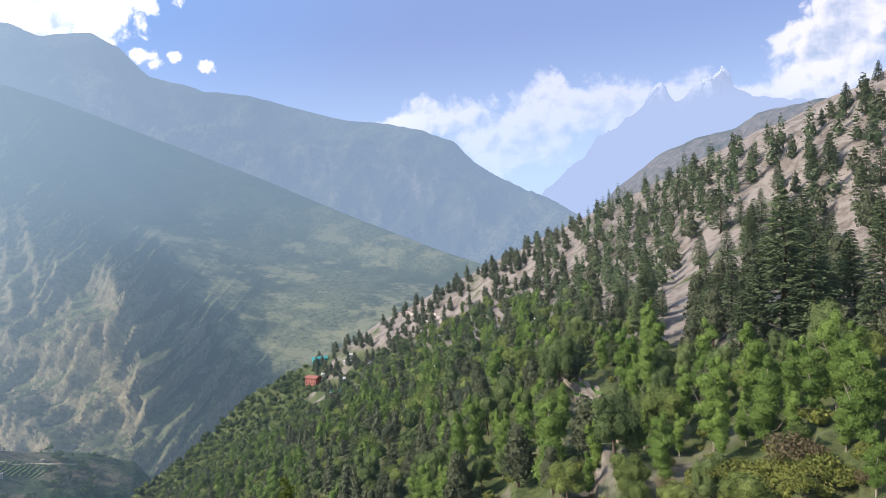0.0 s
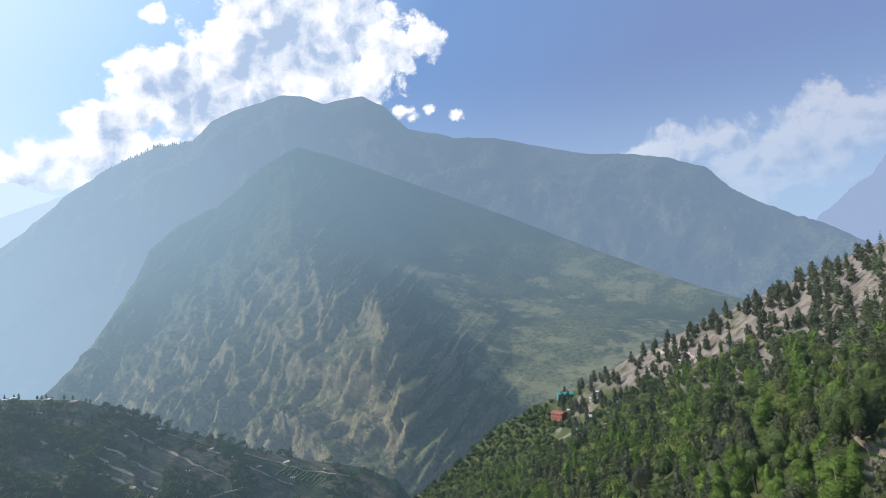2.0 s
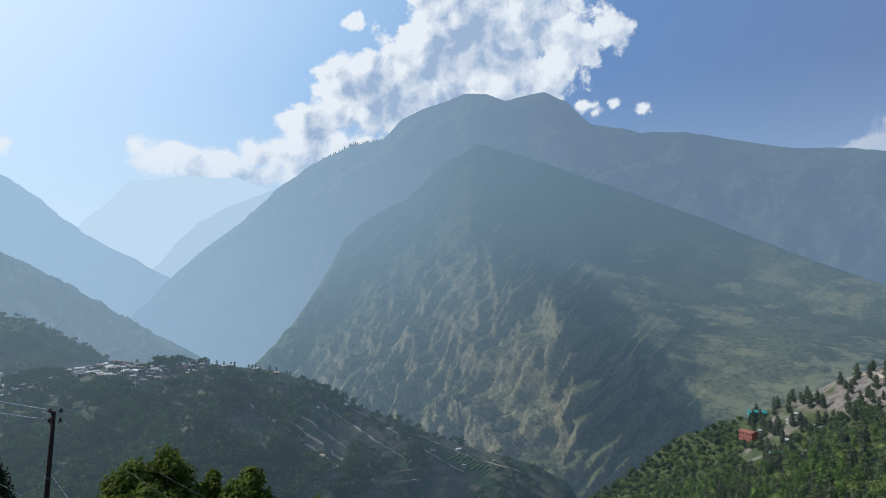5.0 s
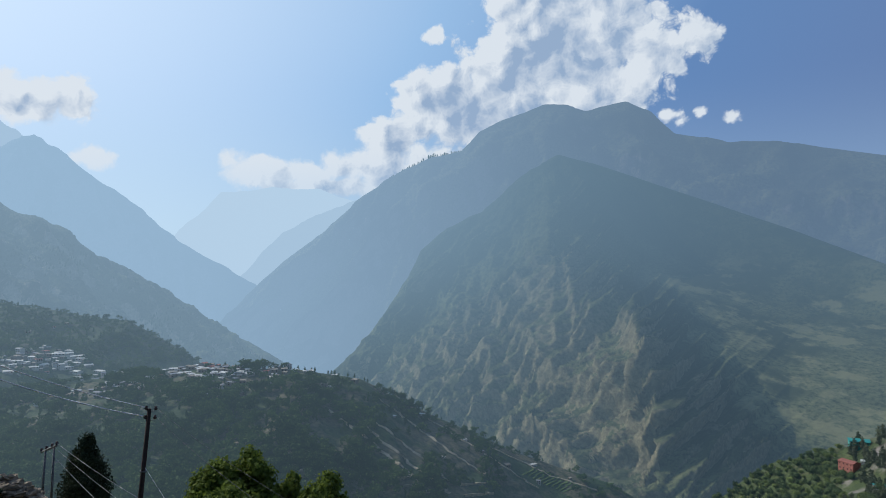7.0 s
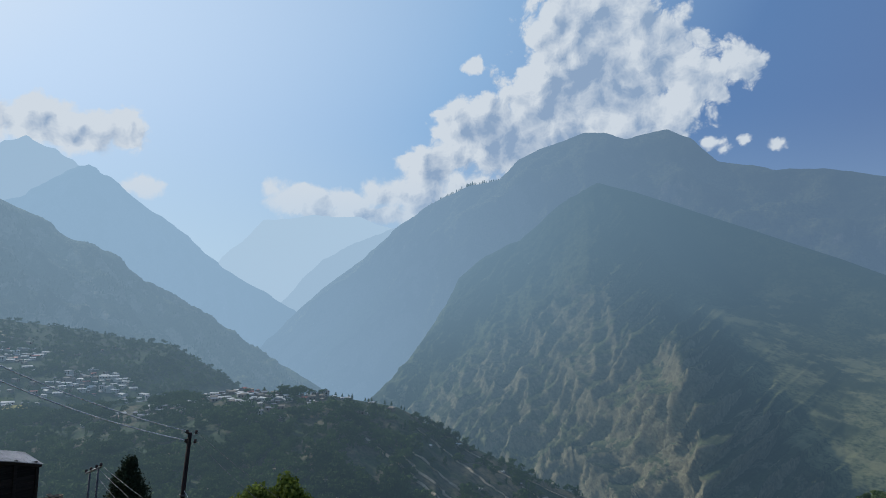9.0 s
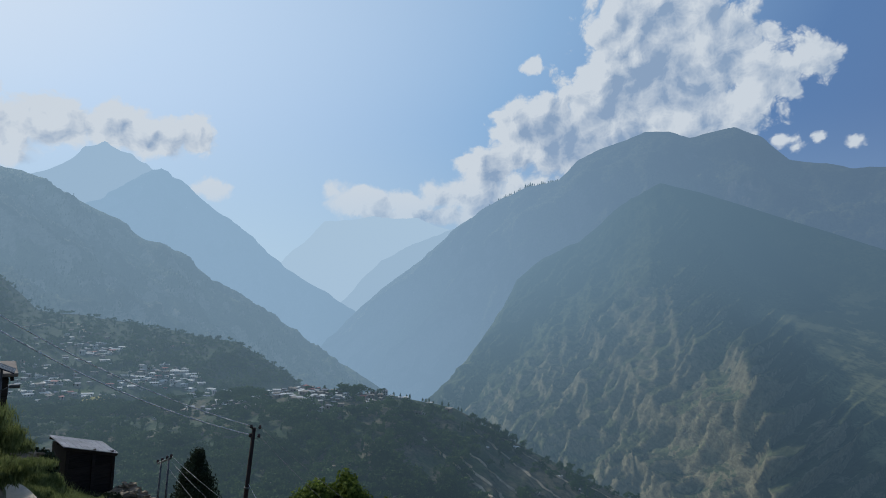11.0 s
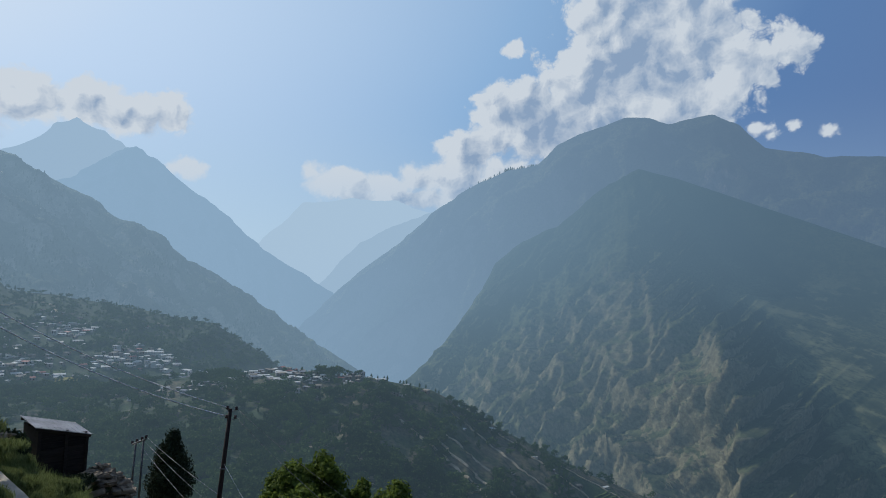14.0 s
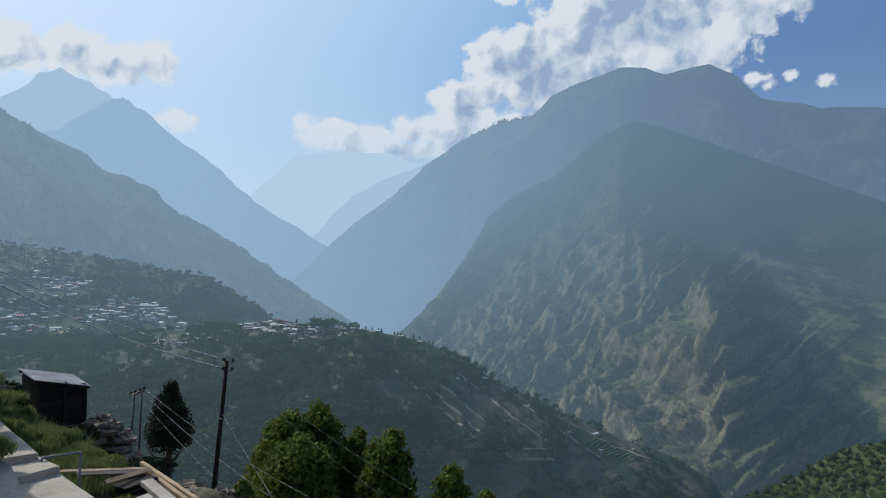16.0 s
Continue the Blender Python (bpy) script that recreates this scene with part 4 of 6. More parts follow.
def skyline(b):
    return np.interp(-b, [-27.3, -23.1, -17.3, -11.3, -4.6, 0.7, 5.9, 11.5, 15.9, 20.6, 25, 29, 35.2, 48], [-20.4, -18.2, -13.9, -11.6, -8.1, -5.7, -3.3, -0.8, 1.3, 3.0, 4.8, 6.0, 8.2, 12])


def leafy_edge(b):
    """Above this rise the dry cedar slope begins, below it the green orchards."""
    return np.interp(-b, [-26, -20, -12, -5, 2, 6, 12, 19, 25, 35], [-21, -19.5, -16.5, -11.5, -8.5, -7.5, -8.5, -11, -13.5, -11.5])


# single trees that stand out: kind, bearing, rise of the foot and of the top
rng = np.random.default_rng(7)
SINGLES = (
           (("cedar", 0), -28.1, -10.3, 2.1), (("cedar", 1), -29.9, -10.7, -0.9), (("cedar", 2), -24.6, -9.5, -3.7), (("cedar", 0), -23.0, -9.8, -5.6), (("cedar", 1), -26.2, -10.8, -3.0), (("cedar", 2), -33.0, -8.3, -1.6),
           (("cedar", 0), -34.3, -10.3, -4.0), (("cedar", 1), -33.8, -0.8, 4.6), (("cedar", 2), -31.8, 2.7, 5.9), (("cedar", 0), -30.5, 2.1, 4.9), (("cedar", 1), -27.9, 1.6, 4.2), (("cedar", 2), -24.0, -1.7, 2.1),
           (("cedar", 0), -18.2, -8.7, -2.8), (("cedar", 1), -19.4, -8.7, -6.0), (("cedar", 2), -25.9, -8.5, -3.5), (("cedar", 0), -29.2, -9.5, -2.6), (("cedar", 1), -32.6, -4.9, -1.6), (("cedar", 2), -25.3, -1.1, 1.4),
           (("cedar", 0), -21.7, -1.6, 0.8), (("cedar", 1), -20.7, 0.1, 2.7), (("cedar", 2), -34.7, 9.1, 10.7), (("cedar", 0), -32.8, 7.3, 9.5), (("cedar", 1), -33.9, 6.8, 9.6), (("cedar", 2), -31.4, -9.4, -4.9),
           (("cedar", 0), -34.8, 1.5, 4.8), (("cedar", 1), -31.0, -2.7, -0.0), (("cedar", 2), -15.6, -8.7, -5.7), (("cedar", 0), -14.6, -10.6, -7.2), (("cedar", 1), -26.9, -1.0, 2.0), (("cedar", 2), -34.4, 4.8, 7.3),
           (("poplar", 0), -8.4, -23.9, -15.5), (("poplar", 1), -7.2, -21.6, -16.2), (("poplar", 2), -18.9, -22.8, -17.2), (("poplar", 0), -20.2, -20.1, -16.5), (("poplar", 1), -23.0, -19.4, -11.9), (("poplar", 2), -23.9, -20.0, -15.9),
           (("poplar", 0), -27.0, -19.0, -11.4), (("poplar", 1), -30.2, -16.4, -10.2), (("poplar", 2), -31.7, -15.4, -7.8), (("poplar", 0), -29.2, -14.8, -9.8), (("poplar", 1), -33.7, -18.3, -9.9), (("poplar", 2), -34.7, -16.4, -11.5),
           (("poplar", 0), -24.7, -15.1, -12.4), (("poplar", 1), 15.9, -23.4, -19.5), (("poplar", 0), -16.7, -19.7, -16.0), (("poplar", 1), -32.4, -18.3, -13.8), (("poplar", 2), -28.8, -18.4, -13.7),
           (("poplar", 0), -25.3, -18.8, -14.4), (("poplar", 1), -34.6, -21.1, -16.4), (("poplar", 2), -12.2, -23.7, -20.1), (("poplar", 0), -9.7, -23.3, -20.2), (("mixed", 0), -22.0, -11.5, -8.7), (("mixed", 1), -20.6, -14.7, -10.6),
           (("mixed", 0), -19.2, -14.4, -10.8), (("mixed", 1), -23.7, -14.5, -10.7), (("mixed", 0), -26.6, -18.4, -14.3), (("mixed", 1), -21.7, -15.1, -12.4), (("mixed", 0), -30.6, -14.4, -11.9),
           (("mixed", 0), -5.1, -22.9, -19.7), (("mixed", 1), -3.0, -23.4, -20.2), (("mixed", 0), -0.9, -23.8, -20.6), (("mixed", 1), -16.9, -13.5, -10.6), (("shrub", 1), -29.5, -20.4, -17.3),
           (("shrub", 0), -25.6, -22.2, -19.7), (("shrub", 0), -28.2, -21.4, -19.1), (("shrub", 0), -34.6, -19.2, -17.2), (("shrub", 0), -21.7, -22.6, -20.7), (("shrub", 0), -24.3, -22.0, -19.7), (("shrub", 0), -31.3, -20.9, -18.5),
           (("shrub", 0), -32.6, -21.1, -19.1), (("shrub", 0), -26.9, -22.3, -20.7), (("shrub", 0), -30.3, -21.8, -20.2), (("willow", 0), -1.7, -17.6, -14.4), (("willow", 0), 5.7, -19.8, -17.2), (("cedar", 1), -22.0, -4.6, -1.1))
STAND_OUT = []
for kind, b, e, top in SINGLES:
    o = on_slope(b, e)
    h = max(2.0, math.hypot(o.x, o.y) * math.tan(radians(top)) - o.z)
    STAND_OUT.append((o, h))
    plant(kind, o, h, rng)

# the rest by chance: nearer ones are single trees, those farther off join the woods
woods = {"L_DEEP": [], "L_PINE": [], "L_CEDAR": [], "L_POPLAR": [], "L_ORCHARD": [], "L_YELLOW": []}
FAR_FORMS = {
    "L_PINE": [lobe_crown([(0, 0, 0.3, 0.24, 0.2), (0, 0, 0.55, 0.22, 0.22), (0, 0, 0.8, 0.13, 0.2)], 150, 0.06, 200 + i, up=0.6, inner=0.5) for i in range(4)],
    "L_CEDAR": [cedar_crown(1.0, 0.27, 56, 8, 210 + i, fine=0.7) for i in range(4)],
    "L_POPLAR": [lobe_crown(poplar_lobes(1.0, 0.2, 220 + i, 6), 620, 0.026, 230 + i, up=0.5, inner=0.55) for i in range(4)],
    "L_ORCHARD": [lobe_crown(round_lobes(1.0, 0.5, 240 + i, 6), 620, 0.036, 250 + i, inner=0.55) for i in range(4)],
    "L_DEEP": [lobe_crown(round_lobes(1.0, 0.42, 280 + i, 6), 620, 0.034, 290 + i, inner=0.55) for i in range(4)],
    "L_YELLOW": [lobe_crown(round_lobes(1.0, 0.7, 260 + i, 5), 110, 0.10, 270 + i, inner=0.5) for i in range(3)],
}


for key, forms in list(FAR_FORMS.items()):
    shapes = {"L_CEDAR": [(0, 0, 0.3, 0.13, 0.2), (0, 0, 0.62, 0.08, 0.26)], "L_PINE": [(0, 0, 0.32, 0.17, 0.18), (0, 0, 0.62, 0.13, 0.24)], "L_POPLAR": [(0, 0, 0.36, 0.12, 0.2), (0, 0, 0.68, 0.10, 0.22)],
              "L_ORCHARD": [(0, 0, 0.55, 0.36, 0.27)], "L_DEEP": [(0, 0, 0.55, 0.30, 0.28)], "L_YELLOW": [(0, 0, 0.5, 0.45, 0.3)]}[key]
    out = []
    for k, (v, f) in enumerate(forms):
        rg = np.random.default_rng(k + 900)
        n_in = 70
        pick = np.array(shapes)[rg.integers(len(shapes), size=n_in)]
        d = unit(rg.normal(0, 1, (n_in, 3)))
        c = pick[:, :3] + d * np.stack([pick[:, 3], pick[:, 3], pick[:, 4]], 1) * 0.8
        u = unit(np.cross(d, rg.normal(0, 1, (n_in, 3))))
        w = np.cross(d, u)
        s = (pick[:, 3] * 0.42)[:, None]
        iv, jf = leaves(c, u * s, w * s, rg)
        out.append((np.concatenate([v, iv]), np.concatenate([f, jf + len(v)])))
    FAR_FORMS[key] = out


def far_tree(store, form, place, height, rng):
    v, f = form[rng.integers(len(form))]
    a, k = rng.uniform(0, 6.28), rng.uniform(0.85, 1.2)
    c, s = math.cos(a), math.sin(a)
    r = v @ np.array([[c * k, -s * k, 0], [s * k, c * k, 0], [0, 0, 1]]).T * height
    store.append((r + np.array(place) - np.array([0, 0, 0.1 * height]), f))


stands = {}
for o, h in STAND_OUT:
    stands.setdefault((int(o.x // 8), int(o.y // 8)), []).append((o, 0.34 * h))
singles = {"mixed": 0, "pine": 0, "cedar": 0, "poplar": 0, "orchard": 0, "shrub": 0}
for trial in range(22000):
    b = rng.uniform(-40, 27)
    top, edge = skyline(b), leafy_edge(b)
    e = rng.uniform(max(-25.5, edge - 16), top)
    if strip_gap(b, e):
        continue
    dry = e > edge + rng.normal(0, 0.5)
    clump = noise.noise(Vector((b * 0.55, e * 0.9, 3.0)))
    if dry:
        if b > -8:
            if rng.random() > (0.8 if b > 13 else 0.20) + 0.6 * clump:
                continue
            sort, store, h = "pine", "L_PINE", rng.uniform(8, 15)
            if b > 12 + 3 * clump:
                sort, store, h = ("mixed", "L_DEEP", rng.uniform(5, 10)) if rng.random() < 0.6 else ("orchard", "L_ORCHARD", rng.uniform(4, 8))
        else:
            if rng.random() > np.interp(-b, [8, 18, 26, 36], [0.5, 0.6, 0.5, 0.5]) + 0.9 * clump:
                continue
            sort, store, h = ("cedar", "L_CEDAR", rng.uniform(12, 19)) if rng.random() < np.interp(-b, [8, 20], [0.35, 0.85]) else ("pine", "L_PINE", rng.uniform(9, 14))
    else:
        thin = noise.noise(Vector((b * 0.9, e * 1.3, 13.0)))
        if thin < -0.20:
            if rng.random() < 0.5:
                continue
            sort, store, h = "shrub", "L_YELLOW", rng.uniform(1.2, 2.8)
        else:
            pick = rng.random() + 0.55 * noise.noise(Vector((b * 0.3, e * 0.4, 9.0)))
            bright = np.interp(-b, [-20, 5, 18, 30], [0.05, 0.10, 0.24, 0.42]) + (0.06 if e < -17 else 0)
            if pick < bright:
                sort, store, h = "poplar", "L_POPLAR", rng.uniform(9, 17)
            elif pick < bright + 0.22:
                sort, store, h = "orchard", "L_ORCHARD", rng.uniform(5, 11)
            elif pick < bright + 0.52:
                sort, store, h = "mixed", "L_DEEP", rng.uniform(7, 14)
            else:
                sort, store, h = ("pine", "L_PINE", rng.uniform(7, 14)) if rng.random() < 0.6 or e < -15 else ("cedar", "L_CEDAR", rng.uniform(8, 15))
    q = on_slope(b, e)
    d = q.length
    if d < 70 or (d < 100 and h > 8 and sort != "cedar"):
        continue
    room = {"pine": 0.34, "cedar": 0.42, "poplar": 0.24, "orchard": 0.52, "mixed": 0.46, "shrub": 0.7}[sort] * h * (1.25 if d < 300 else 1.0)
    cell = (int(q.x // 8), int(q.y // 8))
    if any((q - o).length < (room + k) * 0.62 for i in (-1, 0, 1) for j in (-1, 0, 1) for o, k in stands.get((cell[0] + i, cell[1] + j), ())):
        continue
    stands.setdefault(cell, []).append((q, room))
    if d < 230 and singles[sort] < 62:
        singles[sort] += 1
        n_forms = sum(1 for k in KINDS if k[0] == sort)
        plant((sort, int(rng.integers(n_forms))), q, h, rng)
    else:
        far_tree(woods[store], FAR_FORMS[store], q, h, rng)
for store, name, label, mat in (("L_PINE", "pine_wood", "many small dark pines scattered over the dry slope", L_PINE), ("L_CEDAR", "cedar_wood", "dense dark cedars climbing the slope", L_CEDAR),
                                ("L_POPLAR", "poplar_wood", "bright green poplars filling the lower slope", L_POPLAR), ("L_ORCHARD", "orchard_wood", "dense green orchard trees on the slope", L_ORCHARD),
                                ("L_DEEP", "mixed_wood", "dark green broadleaf trees on the slope", L_DEEP), ("L_YELLOW", "scrub", "yellow-green scrub between the trees", L_YELLOW)):
    if woods[store]:
        v, f = join_vf(woods[store])
        tagged(new(name, mesh_of(name, v, f, mat)), label, "trees", kind="stuff")
for kind, (ob, h) in KINDS.items():
    if kind not in USED:
        for o in [*ob.children_recursive, ob]:
            bpy.data.objects.remove(o)

def settled(b, e):
    """Share of the trees that stay among the houses."""
    for x, y, rx, ry in ((66.6, -7.5, 2.2, 0.9), (64.2, -7.4, 2.0, 1.0), (62.6, -8.3, 2.0, 0.9), (82.4, -4.2, 2.6, 0.9), (84.5, -6.9, 4.0, 1.1), (81.0, -6.4, 2.5, 1.0), (76.2, -6.2, 2.2, 1.0), (74.6, -7.1, 2.0, 0.6), (57.5, -7.9, 4.5, 0.5), (72.0, -8.2, 3.5, 0.5), (49.0, -11.9, 0.8, 0.5), (42.5, -14.0, 0.8, 0.5)):
        if ((b - x) / rx) ** 2 + ((e - y) / ry) ** 2 < 1:
            return 0.13
    return 1.0


# woods on the village hills
far = []
ROUND_FORMS = [lobe_crown(round_lobes(1.0, 0.55, 340 + i, 6), 170, 0.085, 350 + i, inner=0.5) for i in range(4)]
TALL_FORMS = [lobe_crown(poplar_lobes(1.0, 0.2, 360 + i, 6), 110, 0.085, 370 + i, up=0.5, inner=0.35) for i in range(4)]
for trial in range(13000):
    b, e = rng.uniform(24, 95), rng.uniform(-25, -6.5)
    g_top = np.interp(b, [27, 34.3, 41.1, 49.4, 51.9, 61.5, 65.5, 73.8, 85, 95], [-17.8, -15.4, -13.1, -9.4, -8.0, -7.0, -6.7, -7.6, -8, -6.5])
    if e > g_top:
        continue
    clump = noise.noise(Vector((b * 0.28 - e * 0.2, e * 0.30 + b * 0.1, 21.0)))
    if rng.random() > np.interp(b, [24, 40, 50, 62], [0.04, 0.12, 0.34, 0.86]) + 1.3 * clump or rng.random() > settled(b, e):
        continue
    far_tree(far, ROUND_FORMS if rng.random() < 0.8 else TALL_FORMS, ground_on(VILLAGE, 112, 14, b, e, 0.667), rng.uniform(6, 12), rng)
for b in np.arange(63, 95, 0.12):
    top = np.interp(b, [61.5, 65.5, 68.3, 73.8, 78, 85, 95], [-7.2, -6.9, -7.2, -7.6, -8.2, -8.0, -6.5])
    for k in range(3 if settled(b, top - 0.2) > 0.5 else 0):
        far_tree(far, ROUND_FORMS, ground_on(VILLAGE, 112, 14, b + rng.uniform(-.2, .2), top - rng.uniform(0.02, 0.9), 0.667), rng.uniform(4, 8), rng)
for b in np.arange(27, 72, 0.33):
    if rng.random() < np.interp(b, [27, 44, 50, 60], [0.2, 0.3, 0.35, 0.3]):
        g_top = np.interp(b, [27, 34.3, 41.1, 49.4, 51.9, 61.5, 65.5, 73.8], [-17.8, -15.4, -13.1, -9.4, -8.0, -7.0, -6.7, -7.6])
        far_tree(far, FAR_FORMS["L_PINE"], ground_on(VILLAGE, 112, 14, b + rng.uniform(-.2, .2), g_top - 0.15, 0.667), rng.uniform(3.5, 7), rng)
for trial in range(9500):
    b, e = rng.uniform(62, 95), rng.uniform(-11, 2)
    if e > np.interp(b, [62, 66.4, 70.9, 75.9, 81.9, 85.8, 89.7], [-9, -5.9, -3.1, -2.2, -1.2, -0.6, 3.0]):
        continue
    if rng.random() > 0.8 + 1.1 * noise.noise(Vector((b * 0.4, e * 0.6, 31.0))) or rng.random() > settled(b, e):
        continue
    far_tree(far, ROUND_FORMS if rng.random() < 0.7 else FAR_FORMS["L_PINE"], ground_on(UPPER, 112, 62, b, e, 0.667), rng.uniform(6, 11), rng)
for trial in range(900):
    b, e = rng.uniform(65, 95), rng.uniform(-9.6, -7.9)
    far_tree(far, ROUND_FORMS, ground_on(UPPER, 112, 62, b, e, 0.667), rng.uniform(5, 9), rng)
v, f = join_vf(far)
tagged(new("village_woods", mesh_of("village_woods", v, f, L_FAR)), "dark hazy trees and orchards over the village hills", "trees", kind="stuff")
spur_far = []
for trial in range(9000):
    b, e = rng.uniform(57, 95), rng.uniform(-9, 10)
    if e > np.interp(b, [56, 62.6, 70.6, 78.6, 84.6, 90.3], [-9, -4.9, 0.1, 5.0, 8.4, 10.2]):
        continue
    if rng.random() > 0.16 + 1.7 * noise.noise(Vector((b * 0.25 + e * 0.2, e * 0.3, 41.0))):
        continue
    far_tree(spur_far, FAR_FORMS["L_PINE"], ground_on(SPUR_LEFT, 112, 56, b, e, 0.667), rng.uniform(6, 12), rng)
v, f = join_vf(spur_far)
tagged(new("spur_woods", mesh_of("spur_woods", v, f, L_SPUR)), "scattered dark trees on the hazy mountain spur", "trees", kind="stuff")
# single trees along the massif's left shoulder
far = []
for b in np.arange(42.6, 50.2, 0.16):
    if rng.random() < 0.75:
        far_tree(far, FAR_FORMS["L_PINE"], polar(b, np.interp(b, [42.9, 45.7, 48.7, 52.3], [11.84, 11.44, 9.84, 7.38]), 4150 - (b - 42.9) * 12), rng.uniform(16, 34), rng)
v, f = join_vf(far)
tagged(new("ridge_woods", mesh_of("ridge_woods", v, f, L_FAR)), "tiny trees along the mountain ridge", "trees", kind="stuff")
# ---------------------------------------------------------------- houses of the villages
def plain(name, colour, rough=0.8, spread=0.15, scale=1.0, metallic=0.0, depth=0.02, far=None):
    m, n = material(name)
    p = n.add("ShaderNodeTexCoord").outputs["Object"]
    a = n.noise(p, 0.6 * scale, 4, 0.6)
    b = n.noise(p, 9.0 * scale, 4, 0.7)
    f = n.math("ADD", n.math("MULTIPLY", a, 0.6), n.math("MULTIPLY", b, 0.4))
    lo, hi = tuple(c * (1 - spread * 2) for c in colour), tuple(min(1.0, c * (1 + spread * 2)) for c in colour)
    return finish(m, n, n.mix(n.step(f, 0.3, 0.7), lo, hi), rough, b, 0.5, depth, metallic, far=far)


# reach of the haze glow painted into the houses' walls and roofs
HOUSE_HAZE = (4300.0, 0.0)
TIN = plain("tin_roof", (0.56, 0.545, 0.51), 0.55, 0.16, far=HOUSE_HAZE)
SLATE = plain("slate_roof", (0.22, 0.22, 0.23), 0.7, far=HOUSE_HAZE)
MUD = plain("mud_roof", (0.27, 0.23, 0.18), 0.95, far=HOUSE_HAZE)
RUST = plain("red_roof", (0.34, 0.11, 0.07), 0.6, far=HOUSE_HAZE)
TEAL = plain("teal_roof", (0.03, 0.30, 0.27), 0.5, far=HOUSE_HAZE)
WHITEWASH = plain("whitewash", (0.40, 0.37, 0.32), 0.9, far=HOUSE_HAZE)
BROWN_WALL = plain("timber_and_stone_wall", (0.17, 0.135, 0.10), 0.9, far=HOUSE_HAZE)
GREY_WALL = plain("grey_stone_wall", (0.24, 0.21, 0.18), 0.9, far=HOUSE_HAZE)
RED_WALL = plain("red_wall", (0.38, 0.15, 0.12), 0.85)
GREEN_WALL = plain("green_painted_wall", (0.10, 0.36, 0.31), 0.8)
DARK_PANE = plain("dark_window", (0.03, 0.035, 0.04), 0.15)


def house_kind(name, label, w, d, h, storeys, wall_mat, roof_mat, gable=0.0, eave=0.5):
    t = thing(name, label, "house")
    bm = bmesh.new()
    box(bm, -w / 2, -d / 2, -2.5, w / 2, d / 2, h)
    if gable:
        a = [bm.verts.new(v) for v in ((-w / 2, -d / 2, h), (-w / 2, d / 2, h), (-w / 2, 0, h + gable), (w / 2, -d / 2, h), (w / 2, d / 2, h), (w / 2, 0, h + gable))]
        bm.faces.new((a[0], a[2], a[1]))
        bm.faces.new((a[3], a[4], a[5]))
    wall = part("wall", bm, wall_mat, t)
    bm = bmesh.new()
    if gable:
        for s in (-1, 1):
            slope = math.atan2(gable, d / 2)
            ln = math.hypot(gable, d / 2) + eave
            box(bm, -w / 2 - eave, 0, 0, w / 2 + eave, ln, 0.14, turn=Matrix.Translation((0, 0, h + gable + 0.02)) @ (Matrix.Rotation(0 if s > 0 else math.pi, 4, "Z")) @ Matrix.Rotation(-slope, 4, "X"))
    else:
        box(bm, -w / 2 - eave, -d / 2 - eave, 0, w / 2 + eave, d / 2 + eave, 0.25, turn=Matrix.Translation((0, 0, h)) @ Matrix.Rotation(radians(11), 4, "X"))
    part("roof", bm, roof_mat, t)
    for k in range(storeys):
        z = h / storeys * (k + 0.45)
        for i in range(max(2, int(w / 3))):
            x = -w / 2 + w * (i + 0.5) / max(2, int(w / 3))
            for s in (-1, 1):
                win = bmesh.new()
                box(win, x - 0.5, s * d / 2 - 0.04, z - 0.1, x + 0.5, s * d / 2 + 0.04, z + 1.0)
                part("window", win, DARK_PANE, wall)
    return t


HOUSES = [
    house_kind("village_house", "small stone house with a pale flat tin roof", 9, 7, 2.5, 1, GREY_WALL, TIN, 0, 0.9),
    house_kind("village_house", "timber and stone house with a grey slate roof", 8, 7, 4.2, 2, BROWN_WALL, SLATE, 1.2, 0.7),
    house_kind("village_house", "whitewashed house with a shiny tin roof", 10, 8, 3.6, 1, WHITEWASH, TIN, 1.2, 0.6),
    house_kind("village_house", "brown house with a rusty red roof", 9, 7, 3.8, 2, GREY_WALL, RUST, 1.2, 0.6),
    house_kind("village_house", "long low whitewashed house with a flat roof", 14, 6, 3.4, 1, WHITEWASH, TIN, 0, 0.4),
    house_kind("village_house", "brown stone house with a flat mud roof", 8, 7, 4.6, 2, BROWN_WALL, MUD, 0, 0.4),
    house_kind("village_house", "tall pale three-storey house with a slate roof", 7, 7, 7.5, 3, WHITEWASH, SLATE, 1.4, 0.5),
]
placed = [0] * len(HOUSES)


def settle(k, place, turn, scale, group):
    m = Matrix.LocRotScale(place, Euler((0, 0, turn)), None)
    t = HOUSES[k] if not placed[k] else copy_thing(HOUSES[k], m)
    if not placed[k]:
        t.matrix_world = m
    placed[k] += 1
    t.scale = (scale, scale, scale * 0.8)
    t["group"] = group
    return t


def on_village(b, e):
    return ground_on(VILLAGE, 112, 14, b, e, 0.667)


def on_upper(b, e):
    return ground_on(UPPER, 112, 62, b, e, 0.667)


rng = np.random.default_rng(11)
WEIGHTS = (0.26, 0.20, 0.13, 0.05, 0.07, 0.23, 0.06)
taken = []


def cluster(on, b, e, sb, se, count, group, size=1.0, tries=12):
    for i in range(count):
        for k in range(tries):
            q = on(b + rng.normal(0, sb), e + rng.normal(0, se))
            if all((q - o).length > 7.5 * size for o in taken):
                break
        else:
            continue
        taken.append(q)
        settle(int(rng.choice(7, p=WEIGHTS)), q, radians(b) + rng.normal(0, 0.6), size * rng.uniform(0.55, 1.1), group)


